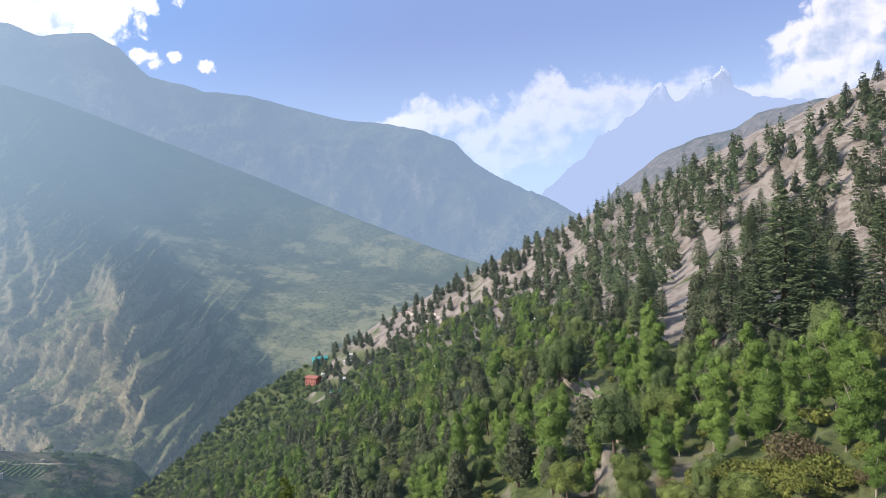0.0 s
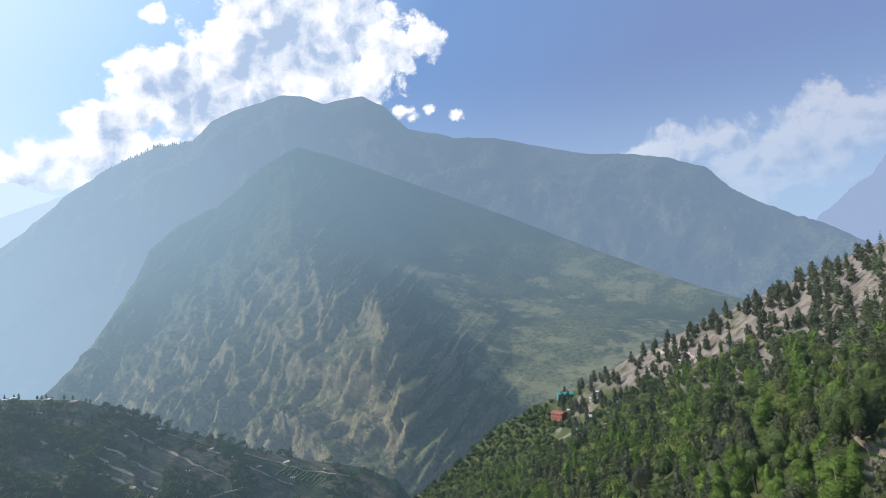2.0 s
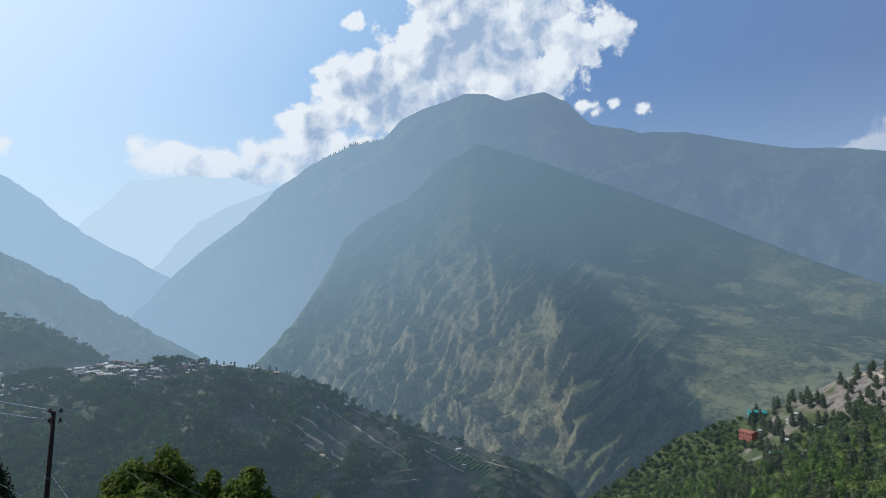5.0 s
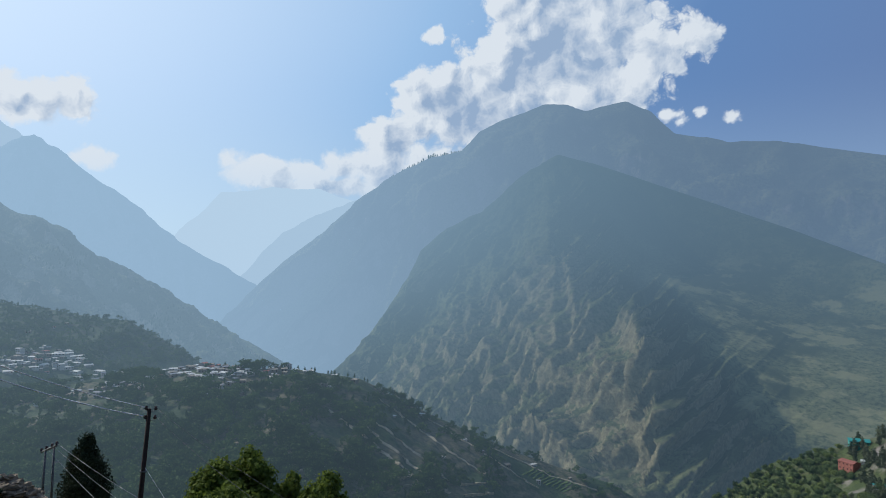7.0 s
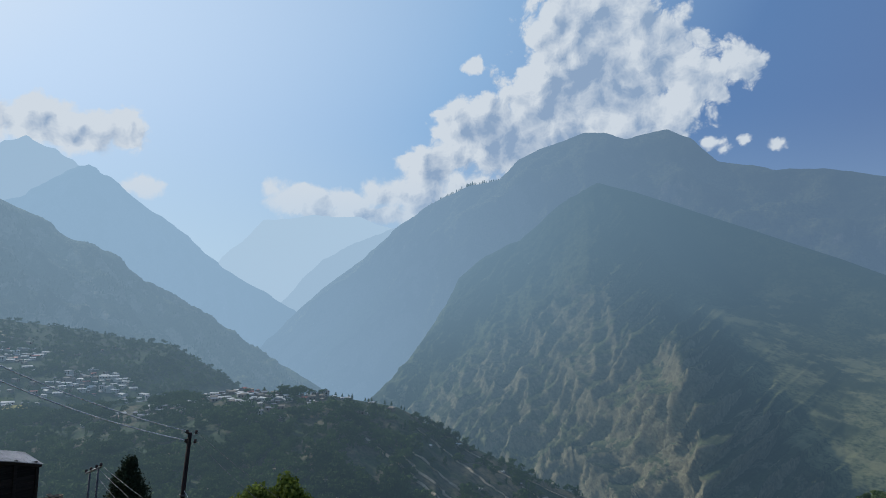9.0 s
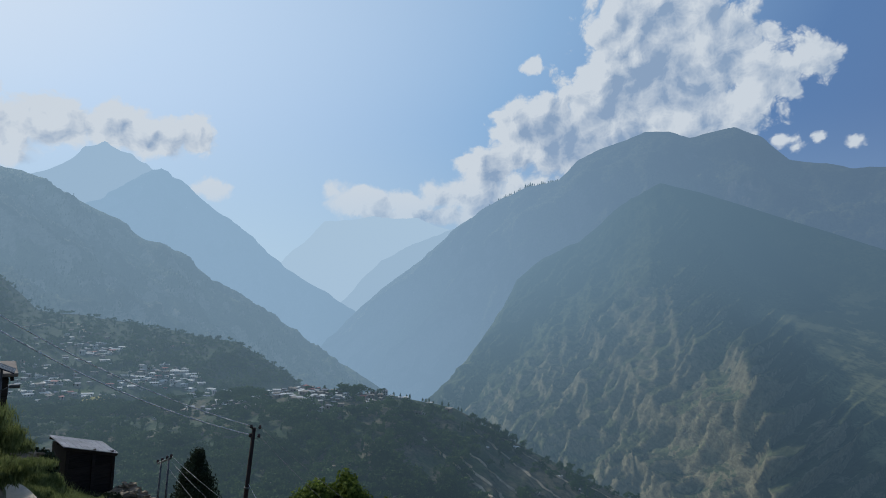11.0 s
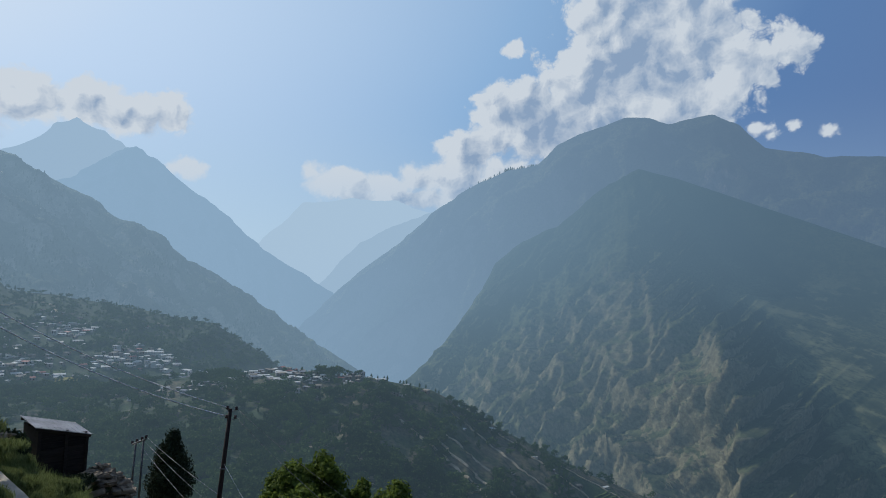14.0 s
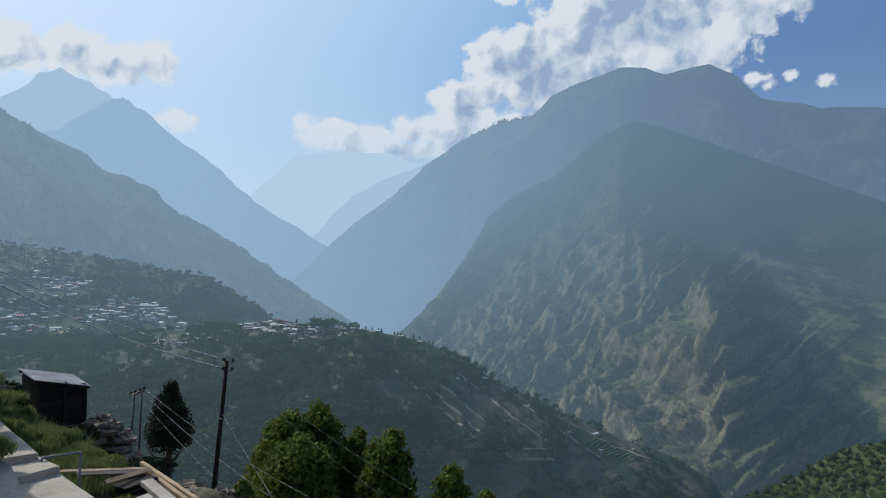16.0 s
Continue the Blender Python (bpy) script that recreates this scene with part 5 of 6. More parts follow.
RIDGE, UP = "houses of the ridge village", "houses of the upper village"
for b, e, sb, se, count in ((70.8, -8.2, 0.9, 0.2, 9), (67.6, -7.4, 0.8, 0.22, 12), (65.9, -7.25, 0.9, 0.28, 18), (63.4, -7.3, 1.0, 0.3, 18), (61.4, -7.5, 0.9, 0.25, 9), (59.2, -7.6, 0.8, 0.2, 7),
                            (63.6, -8.5, 0.9, 0.25, 8), (72.8, -8.7, 0.9, 0.2, 6)):
    cluster(on_village, b, e, sb, se, count, RIDGE, 0.85)
for b, e in ((60.0, -7.6), (57.6, -7.7), (56.4, -7.9), (54.2, -8.2), (52.6, -8.6), (61.2, -7.4), (59.7, -8.6), (55.1, -9.0), (54.6, -9.0), (49.0, -11.7), (46.6, -11.6), (42.5, -13.7), (36.8, -15.5), (38.9, -15.9), (41.0, -14.6),
             (69.8, -8.6), (71.8, -8.2), (70.8, -8.1), (72.8, -8.6), (74.6, -8.9), (68.4, -8.0), (76.6, -9.3), (78.4, -9.0), (65.0, -9.4), (62.0, -9.5), (44.8, -15.2), (33.5, -16.4), (36.0, -17.0)):
    cluster(on_village, b, e, 0.1, 0.08, 1, RIDGE, 0.8, 3)
for b, e, sb, se, count in ((82.2, -3.4, 1.1, 0.35, 22), (80.8, -3.9, 0.8, 0.25, 12), (85.6, -6.2, 1.5, 0.6, 48), (86.9, -5.2, 1.3, 0.45, 26), (83.6, -3.0, 1.2, 0.4, 14), (77.6, -5.4, 1.0, 0.4, 14), (72.2, -7.6, 1.2, 0.25, 8), (83.0, -7.4, 1.5, 0.3, 10), (82.6, -5.0, 0.8, 0.4, 7), (76.9, -5.9, 0.8, 0.35, 26),
                            (75.4, -6.3, 0.9, 0.3, 16), (73.6, -7.2, 0.7, 0.2, 7), (80.0, -6.4, 1.0, 0.4, 8), (89.0, -5.0, 1.2, 0.8, 8)):
    cluster(on_upper, b, e, sb, se, count, UP, 1.05)
for b, e in ((79.2, -3.6), (76.5, -3.4), (75.4, -3.4), (77.8, -3.8), (73.6, -6.6), (72.6, -7.2), (71.6, -7.4)):
    cluster(on_upper, b, e, 0.15, 0.08, 1, UP, 1.2, 3)

# houses on the wooded slope
SLOPE_GROUP = "houses on the wooded slope"
t = house_kind("hill_house", "two-storey house with teal roof and green walls", 15, 9, 6.0, 2, GREEN_WALL, TEAL, 1.6, 0.8)
t.matrix_world = Matrix.LocRotScale(on_slope(11.4, -11.95) + Vector((0, 0, 1.0)), Euler((0, 0, radians(20))), (0.95, 0.95, 0.95))
t["group"] = SLOPE_GROUP
t = house_kind("hill_house", "house with bright red walls and roof", 12, 9, 6.5, 2, RED_WALL, RUST, 1.4, 0.5)
t.matrix_world = Matrix.LocRotScale(on_slope(12.0, -13.6) + Vector((0, 0, 0.5)), Euler((0, 0, radians(-25))), (1, 1, 1))
t["group"] = SLOPE_GROUP
shed_teal = house_kind("hill_shed", "low shed with a teal tin roof among trees", 9, 6, 3, 1, WHITEWASH, TEAL, 0.8, 0.5)
shed_teal.matrix_world = Matrix.LocRotScale(on_slope(10.2, -14.6), Euler((0, 0, 0.6)), None)
shed_teal["group"] = SLOPE_GROUP
for b, e, k, s in ((9.1, -12.0, 2, 0.75), (9.2, -13.5, 2, 0.9), (8.1, -14.3, 0, 0.9), (8.7, -11.4, 2, 0.6), (7.2, -12.2, 0, 0.8), (0.7, -12.8, 0, 0.6), (11.0, -12.9, 4, 0.6), (7.8, -13.2, 1, 0.8), (-8.0, -9.2, 0, 0.7)):
    settle(k, on_slope(b, e), radians(rng.uniform(-40, 40)), s, SLOPE_GROUP)


# ---------------------------------------------------------------- paths, terraces and fields laid over the hills
def ribbon(name, on, stations, width, mat, label, category, lift=0.5, steps=8, kind="structure"):
    pts = []
    for (b0, e0), (b1, e1) in zip(stations, stations[1:]):
        for k in range(steps):
            f = k / steps
            pts.append(on(b0 + (b1 - b0) * f, e0 + (e1 - e0) * f))
    pts.append(on(*stations[-1]))
    verts, faces = [], []
    for i, p in enumerate(pts):
        d = pts[min(i + 1, len(pts) - 1)] - pts[max(i - 1, 0)]
        side = Vector((-d.y, d.x, 0)).normalized() * width / 2
        wob = 1 + 0.25 * noise.noise(p * 0.1)
        for s, z in ((-1, -1.5), (-1, lift), (1, lift), (1, -1.5)):
            verts.append(p + side * s * wob + Vector((0, 0, z)))
    for i in range(len(pts) - 1):
        for j in range(3):
            a = i * 4 + j
            faces.append((a, a + 4, a + 5, a + 1))
    return tagged(new(name, mesh_of(name, verts, faces, mat)), label, category, kind=kind)


# mottled colour for far tracks and fields, with haze glow painted in
def far_plain(name, colour, reach=5600.0):
    m, n = material(name)
    p = n.add("ShaderNodeNewGeometry").outputs["Position"]
    a = n.noise(p, 0.15, 5, 0.65)
    return finish(m, n, n.mix(n.step(a, 0.3, 0.7), tuple(c * 0.7 for c in colour), tuple(c * 1.25 for c in colour)), 0.95, a, 0.5, 0.5, far=(reach, 0.0))


PATH_SOIL = plain("trodden_path", (0.46, 0.40, 0.33), 0.95, 0.12, 0.2)
FAR_PATH = far_plain("far_track", (0.36, 0.31, 0.22))
FIELD_Y = far_plain("ripe_field", (0.34, 0.30, 0.10))
FIELD_G = far_plain("green_field", (0.075, 0.115, 0.035))
STONE_WALL = plain("dry_stone_wall", (0.25, 0.215, 0.175), 0.95, 0.2, 0.5)
TURF = plain("terrace_turf", (0.10, 0.19, 0.04), 0.95, 0.2, 0.3)

ribbon("road_1", on_slope, [(4.6, -8.1), (3.6, -7.75), (2.4, -8.3), (1.2, -8.95)], 3.5, PATH_SOIL, "pale dirt track across the dry slope", "road")
ribbon("road_2", on_slope, [(2.6, -6.95), (1.8, -7.4), (0.9, -8.2), (0.2, -9.0)], 3.5, PATH_SOIL, "pale dirt track climbing the dry slope", "road")
for st in ([(51.8, -12.2), (49.8, -13.9), (47.7, -15.5), (45.6, -16.9), (44.1, -18.0)], [(50.7, -12.1), (47.8, -14.2), (45.7, -15.8), (44.1, -16.9)], [(51.0, -9.6), (47.0, -12.4), (44.0, -14.6), (40.5, -16.6)], [(48.6, -10.2), (43.5, -13.2), (38.0, -16.4), (36.0, -17.3)], [(54.5, -11.0), (50.0, -14.5), (46.5, -17.4)], [(41.0, -13.9), (35.0, -16.3), (31.0, -17.2)]):
    ribbon("track", on_village, st, 4.0, FAR_PATH, "thin pale footpath down the village hill", "path")
for b, e, w in ((56.0, -15.8, 1.6), (56.3, -16.4, 1.8), (55.6, -17.0, 1.6), (55.0, -17.6, 2.2), (54.6, -18.2, 2.0), (48.9, -16.2, 1.0), (48.4, -16.75, 1.2), (47.1, -17.3, 1.2), (46.5, -17.9, 0.95), (46.5, -18.45, 1.0), (58.3, -14.5, 0.5), (56.6, -14.35, 0.6), (57.0, -15.3, 0.9), (42.0, -17.2, 1.2), (41.4, -18.0, 1.5), (62.0, -13.4, 1.2), (61.0, -14.2, 1.0), (66.8, -14.6, 1.6), (67.6, -17.2, 1.4)):
    ribbon("terrace_wall", on_village, [(b + w, e - 0.12), (b, e), (b - w, e + 0.1)], 1.6, FAR_PATH, "pale stone terrace wall on the village hill", "terrace", lift=1.2)
for i in range(11):
    b, e = 36.6 - i * 0.34, -15.9 - i * 0.12
    ribbon("crop_row", on_village, [(b + 0.7, e - 0.45), (b, e), (b - 0.35, e + 0.25)], 2.2, FIELD_G, "green crop row on a terraced field", "field", lift=0.5, steps=3)
for on, b, e, wb, we, m, label in ((on_upper, 82.7, -7.05, 1.0, 0.22, FIELD_G, "green field below the village"), (on_upper, 81.3, -7.65, 1.1, 0.2, FIELD_Y, "yellow ripe field below the village"), (on_upper, 77.4, -7.7, 0.8, 0.16, FIELD_Y, "small ripe field by the village")):
    verts, faces = [], []
    for i in range(9):
        for j in range(5):
            f, h = i / 4 - 1, j / 2 - 1
            verts.append(on(b + wb * f, e + we * h * (1 - 0.3 * f * f)) + Vector((0, 0, 1.6)))
    for i in range(8):
        for j in range(4):
            a = i * 5 + j
            faces.append((a, a + 5, a + 6, a + 1))
    tagged(new("field", mesh_of("field", verts, faces, m)), label, "field", kind="structure")

ribbon("road_3", on_upper, [(87.2, -2.1), (85.0, -1.75), (83.7, -1.6), (83.0, -1.75), (82.5, -2.4)], 4.0, FAR_PATH, "pale dirt road above the upper village", "road")
# garden terraces among the poplars on the wooded slope
for i in range(5):
    b0, e0 = -10.6 - i * 0.75, -14.4 - i * 0.35
    ribbon("terrace_wall", on_slope, [(b0 + 0.4, e0 + 0.9), (b0 - 1.2, e0 - 1.6), (b0 - 2.2, e0 - 3.3)], 0.8, STONE_WALL, "dry stone terrace wall among poplars", "terrace", lift=0.9)
    ribbon("terrace_bed", on_slope, [(b0 + 0.1, e0 + 0.8), (b0 - 1.5, e0 - 1.7), (b0 - 2.5, e0 - 3.4)], 1.3, TURF, "green planted terrace bed", "terrace", lift=0.3)

# ---------------------------------------------------------------- near the viewpoint
def wood(name, dark, light, scale=1.0, axis=(1, 8, 8)):
    m, n = material(name)
    p = n.add("ShaderNodeTexCoord").outputs["Object"]
    a = n.noise(n.vec("MULTIPLY", p, axis), 2.0 * scale, 5, 0.65)
    b = n.noise(p, 1.2, 3, 0.6)
    f = n.math("ADD", n.math("MULTIPLY", a, 0.7), n.math("MULTIPLY", b, 0.3))
    f = n.math("ADD", f, n.math("MULTIPLY", n.math("SUBTRACT", n.add("ShaderNodeObjectInfo").outputs["Random"], 0.5), 0.3))
    return finish(m, n, n.mix(n.step(f, 0.25, 0.75), dark, light), 0.85, a, 0.5, 0.01)


OLD_WOOD = wood("weathered_dark_wood", (0.011, 0.009, 0.008), (0.04, 0.032, 0.026))
POLE_WOOD = wood("old_pole_wood", (0.014, 0.010, 0.009), (0.05, 0.034, 0.028), axis=(6, 6, 0.7))
FRESH_WOOD = wood("sawn_timber", (0.36, 0.24, 0.14), (0.66, 0.50, 0.34))
GREY_BOARD = wood("weathered_grey_boards", (0.10, 0.08, 0.065), (0.24, 0.20, 0.165))
GREY_TIN = plain("corrugated_tin", (0.26, 0.26, 0.28), 0.55, 0.2, 2.0, metallic=0.3)
IRON = plain("painted_iron", (0.13, 0.13, 0.13), 0.5, 0.15, 4.0, metallic=0.7)
PORCELAIN = plain("dark_porcelain", (0.05, 0.035, 0.03), 0.2, 0.1, 4.0)
ALU = plain("aluminium_wire", (0.72, 0.72, 0.72), 0.5, 0.05, 1.0)
CONCRETE = plain("worn_concrete", (0.52, 0.46, 0.38), 0.9, 0.14, 2.5, depth=0.03)
STONE = plain("slate_stone", (0.25, 0.20, 0.145), 0.9, 0.25, 3.0)
PANEL = plain("solar_cells", (0.015, 0.018, 0.03), 0.15, 0.1, 3.0)

# shed
SHED = spot(81.95, 30.0)
t = thing("shed", "dark weathered plank shed with a sloping tin roof", "shed", Matrix.Translation(SHED) @ Matrix.Rotation(radians(104.0), 4, "Z"))
W2, H1, H2, D2 = 0.88, 2.24, 1.78, 0.75      # half-width, height at its tall and low sides, half-depth; local +y points away
for k in range(12):
    z0, z1 = -0.9 + k * 0.25, -0.9 + (k + 1) * 0.25 - 0.012
    bm = bmesh.new()
    box(bm, -W2, -D2 - 0.03, z0, W2, -D2 + 0.02, min(z1, H2), 0.008, Matrix.Rotation(radians(rng.normal(0, 0.25)), 4, "Y"))
    part("plank", bm, OLD_WOOD, t)
bm = bmesh.new()
v = [bm.verts.new(p) for p in ((-W2, -D2 + 0.02, -0.9), (W2, -D2 + 0.02, -0.9), (W2, D2, -0.9), (-W2, D2, -0.9), (-W2, -D2 + 0.02, H1), (W2, -D2 + 0.02, H2), (W2, D2, H2), (-W2, D2, H1))]
for f in ((0, 1, 5, 4), (1, 2, 6, 5), (2, 3, 7, 6), (3, 0, 4, 7), (4, 5, 6, 7), (3, 2, 1, 0)):
    bm.faces.new([v[i] for i in f])
part("body", bm, OLD_WOOD, t)
for x, top in ((-W2, H1), (W2, H2), (0.1, (H1 + H2) / 2)):
    bm = bmesh.new()
    box(bm, x - 0.06, -D2 - 0.08, -1.2, x + 0.06, -D2 + 0.04, top, 0.01)
    part("corner_post", bm, OLD_WOOD, t)
slope = math.atan2(H1 - H2, 2 * W2)
tilt = Matrix.Translation((0, 0, (H1 + H2) / 2 + 0.08)) @ Matrix.Rotation(slope, 4, "Y") @ Matrix.Rotation(radians(7), 4, "X")
for y in (-D2 - 0.05, 0.0, D2):
    bm = bmesh.new()
    box(bm, -W2 - 0.15, y - 0.05, -0.12, W2 + 0.22, y + 0.05, -0.02, 0.01, tilt)
    part("rafter", bm, OLD_WOOD, t)
verts, faces = [], []
NX = 56
for j, y in enumerate((-D2 - 0.15, D2 + 0.1)):
    for z in (0.0, 0.025):
        for i in range(NX + 1):
            x = -W2 - 0.2 + (2 * W2 + 0.42) * i / NX
            verts.append(tilt @ Vector((x, y, z)))
row = NX + 1
for i in range(NX):
    faces += [(row + i, row + i + 1, 3 * row + i + 1, 3 * row + i), (i, 2 * row + i, 2 * row + i + 1, i + 1), (i, i + 1, row + i + 1, row + i), (2 * row + i, 3 * row + i, 3 * row + i + 1, 2 * row + i + 1)]
faces += [(0, row, 3 * row, 2 * row), (NX, 2 * row + NX, 3 * row + NX, row + NX)]
roof = child("roof", mesh_of("roof", verts, faces, GREY_TIN), t, "pale grey corrugated tin sheet")
for k in range(9):
    bm = bmesh.new()
    x = -W2 - 0.15 + k * (2 * W2 + 0.3) / 8
    box(bm, x - 0.012, -D2 - 0.15, 0.020, x + 0.012, D2 + 0.1, 0.036, 0.004, tilt)
    part("rib", bm, GREY_TIN, roof)


def stone_mesh(seed, flat):
    rg = np.random.default_rng(seed)
    bm = bmesh.new()
    box(bm, -0.5, -0.35, -0.5 * flat, 0.5, 0.35, 0.5 * flat, 0.06)
    for q in bm.verts:
        q.co += Vector(rg.normal(0, 0.05, 3)) * (1, 1, flat)[0]
        q.co.z = q.co.z if abs(q.co.z) < flat else math.copysign(flat, q.co.z)
    me = bpy.data.meshes.new("stone")
    bm.to_mesh(me)
    bm.free()
    me.materials.append(STONE)
    return me


STONES = [stone_mesh(i, f) for i, f in enumerate((0.25, 0.3, 0.4, 0.22, 0.5))]


def stone_heap(name, label, category, centre, width, depth, height, count, turn, seed, size=0.3):
    rg = np.random.default_rng(seed)
    t = thing(name, label, category, Matrix.Translation(centre) @ Matrix.Rotation(turn, 4, "Z"))
    for i in range(count):
        x = rg.uniform(-1, 1)
        y = rg.uniform(-1, 1)
        top = height * (1 - 0.45 * abs(x + 0.2)) * (1 - 0.3 * abs(y))
        z = top * rg.uniform(0.0, 1.0) if rg.random() < 0.6 else top
        o = new("stone", STONES[rg.integers(len(STONES))])
        o.parent = t
        s = size * rg.uniform(0.5, 1.6)
        o.matrix_local = Matrix.LocRotScale((x * width / 2, y * depth / 2, z - 0.15), Euler((rg.normal(0, 0.22), rg.normal(0, 0.22), rg.uniform(0, 6.28))), (s, s, s))
    bm = bmesh.new()
    geo = bmesh.ops.create_icosphere(bm, subdivisions=3, radius=1.0)["verts"]
    for q in geo:
        k = 1 + 0.18 * noise.noise(q.co * 2.0 + Vector((seed, 0, 0)))
        q.co = Vector((q.co.x * width * 0.46 * k, q.co.y * depth * 0.46 * k, q.co.z * height * 0.72 * k))
    part("core", bm, M_BANK, t, "earth and small rubble core", smooth=True)
    return t


stone_heap("stone_wall", "tumbled dry stone wall of slate beside the shed", "wall", spot(78.4, 28.2, 0.1), 1.8, 1.4, 1.55, 190, radians(80), 5, 0.34)
stone_heap("stone_heap", "heap of rough slate below the wall", "stones", spot(76.9, 27.5, -0.2), 0.9, 1.2, 0.95, 60, radians(70), 6, 0.36)
stone_heap("stone_heap", "heap of rough stones below the old house", "stones", spot(86.6, 23.0, 0.1), 1.2, 1.4, 1.0, 60, radians(80), 9, 0.3)
stone_heap("stone_heap", "few stones at the foot of the shed", "stones", spot(83.9, 26.3, 0.1), 0.6, 0.8, 0.5, 22, radians(80), 10, 0.26)

# old house up the bank
t = thing("old_house", "dark old timber house with a flat earth roof", "house", Matrix.Translation(spot(90.0, 26.0, -0.05)) @ Matrix.Rotation(radians(88), 4, "Z"))
bm = bmesh.new()
box(bm, -2.6, -1.6, -1.5, 1.25, 2.6, 1.55)
part("wall", bm, OLD_WOOD, t)
for k in range(10):
    bm = bmesh.new()
    box(bm, -2.62, -1.66, -1.4 + k * 0.29, 1.27, -1.60, -1.4 + k * 0.29 + 0.27, 0.01)
    part("plank", bm, OLD_WOOD, t)
bm = bmesh.new()
box(bm, -2.9, -1.95, 1.55, 1.5, 2.9, 1.66, 0.02)
roof = part("roof", bm, GREY_BOARD, t, "flat roof of pale weathered boards")
for k in range(6):
    bm = bmesh.new()
    box(bm, -2.4 + k * 0.74, -1.9, 1.42, -2.3 + k * 0.74, 2.7, 1.55, 0.01)
    part("beam", bm, OLD_WOOD, roof)

# solar street lamp in front of it
FOOT = spot(87.65, 19.5)
top = -1.75
t = thing("street_lamp", "slim solar street lamp with tilted panel beside the old house", "lamp", Matrix.Translation(FOOT))
h = top - FOOT.z
child("pole", tube_mesh("pole", [(0, 0, -0.3), (0, 0, h * 0.5), (0, 0, h)], [0.04, 0.035, 0.03], IRON), t)
bm = bmesh.new()
box(bm, -0.29, -0.2, -0.015, 0.29, 0.2, 0.015, 0.006, Matrix.Translation((0, 0.02, h + 0.06)) @ Matrix.Rotation(radians(87), 4, "Z") @ Matrix.Rotation(radians(24), 4, "Y") @ Matrix.Rotation(radians(12), 4, "X"))
part("solar_panel", bm, PANEL, t, "dark solar panel")
child("arm", tube_mesh("arm", [(0, 0, h - 0.55), (0.05, 0.10, h - 0.48), (0.07, 0.22, h - 0.42)], [0.018, 0.016, 0.016], IRON, 6), t)
bm = bmesh.new()
box(bm, -0.06, 0.18, h - 0.47, 0.14, 0.42, h - 0.38, 0.02)
part("lamp_head", bm, IRON, t)

# big wooden pole
BASE, TOP = spot(70.05, 22.0), polar(69.2, -10.15, 22.0)
t = thing("utility_pole", "dark wooden electricity pole leaning slightly, with insulators", "pole", Matrix.Translation(BASE))
lean = TOP - BASE
child("pole", tube_mesh("pole", [lean * -0.06, lean * 0.02, lean * 0.5, lean], [0.10, 0.095, 0.075, 0.06], POLE_WOOD, 12), t)
child("collar", tube_mesh("collar", [lean * 0.07, lean * 0.10], [0.135, 0.133], CONCRETE, 12), t, "pale concrete collar")
right = Vector((math.cos(radians(69.5)), math.sin(radians(69.5)), 0))
INS = []
for f, s in ((0.985, 1), (0.93, 1), (0.99, -1), (0.935, -1)):
    p0 = lean * f
    reach = 1.0 if s > 0 else 0.45
    arm = [p0, p0 + right * 0.15 * s * reach, p0 + right * 0.19 * s * reach + Vector((0, 0, 0.05))]
    child("bracket", tube_mesh("bracket", arm, [0.015, 0.014, 0.012], IRON, 6), t)
    c = arm[-1]
    child("insulator", tube_mesh("insulator", [c + Vector((0, 0, z)) for z in (-0.02, 0.0, 0.03, 0.05, 0.08, 0.10)], [0.03, 0.055, 0.055, 0.035, 0.05, 0.02], PORCELAIN, 10), t)
    INS.append(BASE + c + Vector((0, 0, 0.05)))
child("clamp", tube_mesh("clamp", [lean * 0.62, lean * 0.63], [0.10, 0.10], IRON, 10), t)


def wire(name, a, b, sag, r, label, mat=None):
    pts = [a.lerp(b, f) - Vector((0, 0, sag * 4 * f * (1 - f))) for f in np.linspace(0, 1, 25)]
    return tagged(new(name, tube_mesh(name, pts, [r] * 25, mat or ALU, 5)), label, "wire")


END = polar(97, 3.4, 22) + Vector((0, 0, 0.5))
wire("wire", INS[2], END + Vector((0, 0.1, 0.14)), 0.60, 0.017, "pale bare wire strung from the wooden pole")
wire("wire", INS[3], END + Vector((0, -0.1, -0.05)), 0.70, 0.019, "pale bare wire strung below the first")
wire("wire", INS[0], polar(45.5, -24, 15), 0.35, 0.006, "thin dark wire running down past the trees", IRON)
wire("wire", INS[1], polar(47.5, -25.5, 15), 0.35, 0.006, "thin dark wire running down past the trees", IRON)
wire("guy_wire", BASE + lean * 0.66, spot(61.5, 17.0), 0.05, 0.004, "pale stay wire from the pole to the ground")

# twin-post pole with a cross-arm
A, B = spot(75.85, 35.0), spot(76.5, 36.4)
t = thing("twin_pole", "slim twin-post electricity pole with a cross-arm", "pole", Matrix.Translation(A))
ta, tb = polar(75.75, -12.35, 35.0) - A, polar(76.3, -12.55, 36.4) - A
child("post", tube_mesh("post", [Vector((0, 0, -0.4)), ta], [0.06, 0.05], IRON), t)
child("post", tube_mesh("post", [B - A - Vector((0, 0, 0.4)), tb], [0.06, 0.05], IRON), t)
way_out = (tb - ta).normalized()
a0, a1 = ta - way_out * 0.45 + Vector((0, 0, 0.0)), tb + way_out * 0.75
arm = child("cross_arm", tube_mesh("cross_arm", [a0, a1], [0.055, 0.055], IRON, 4), t)
TIPS = []
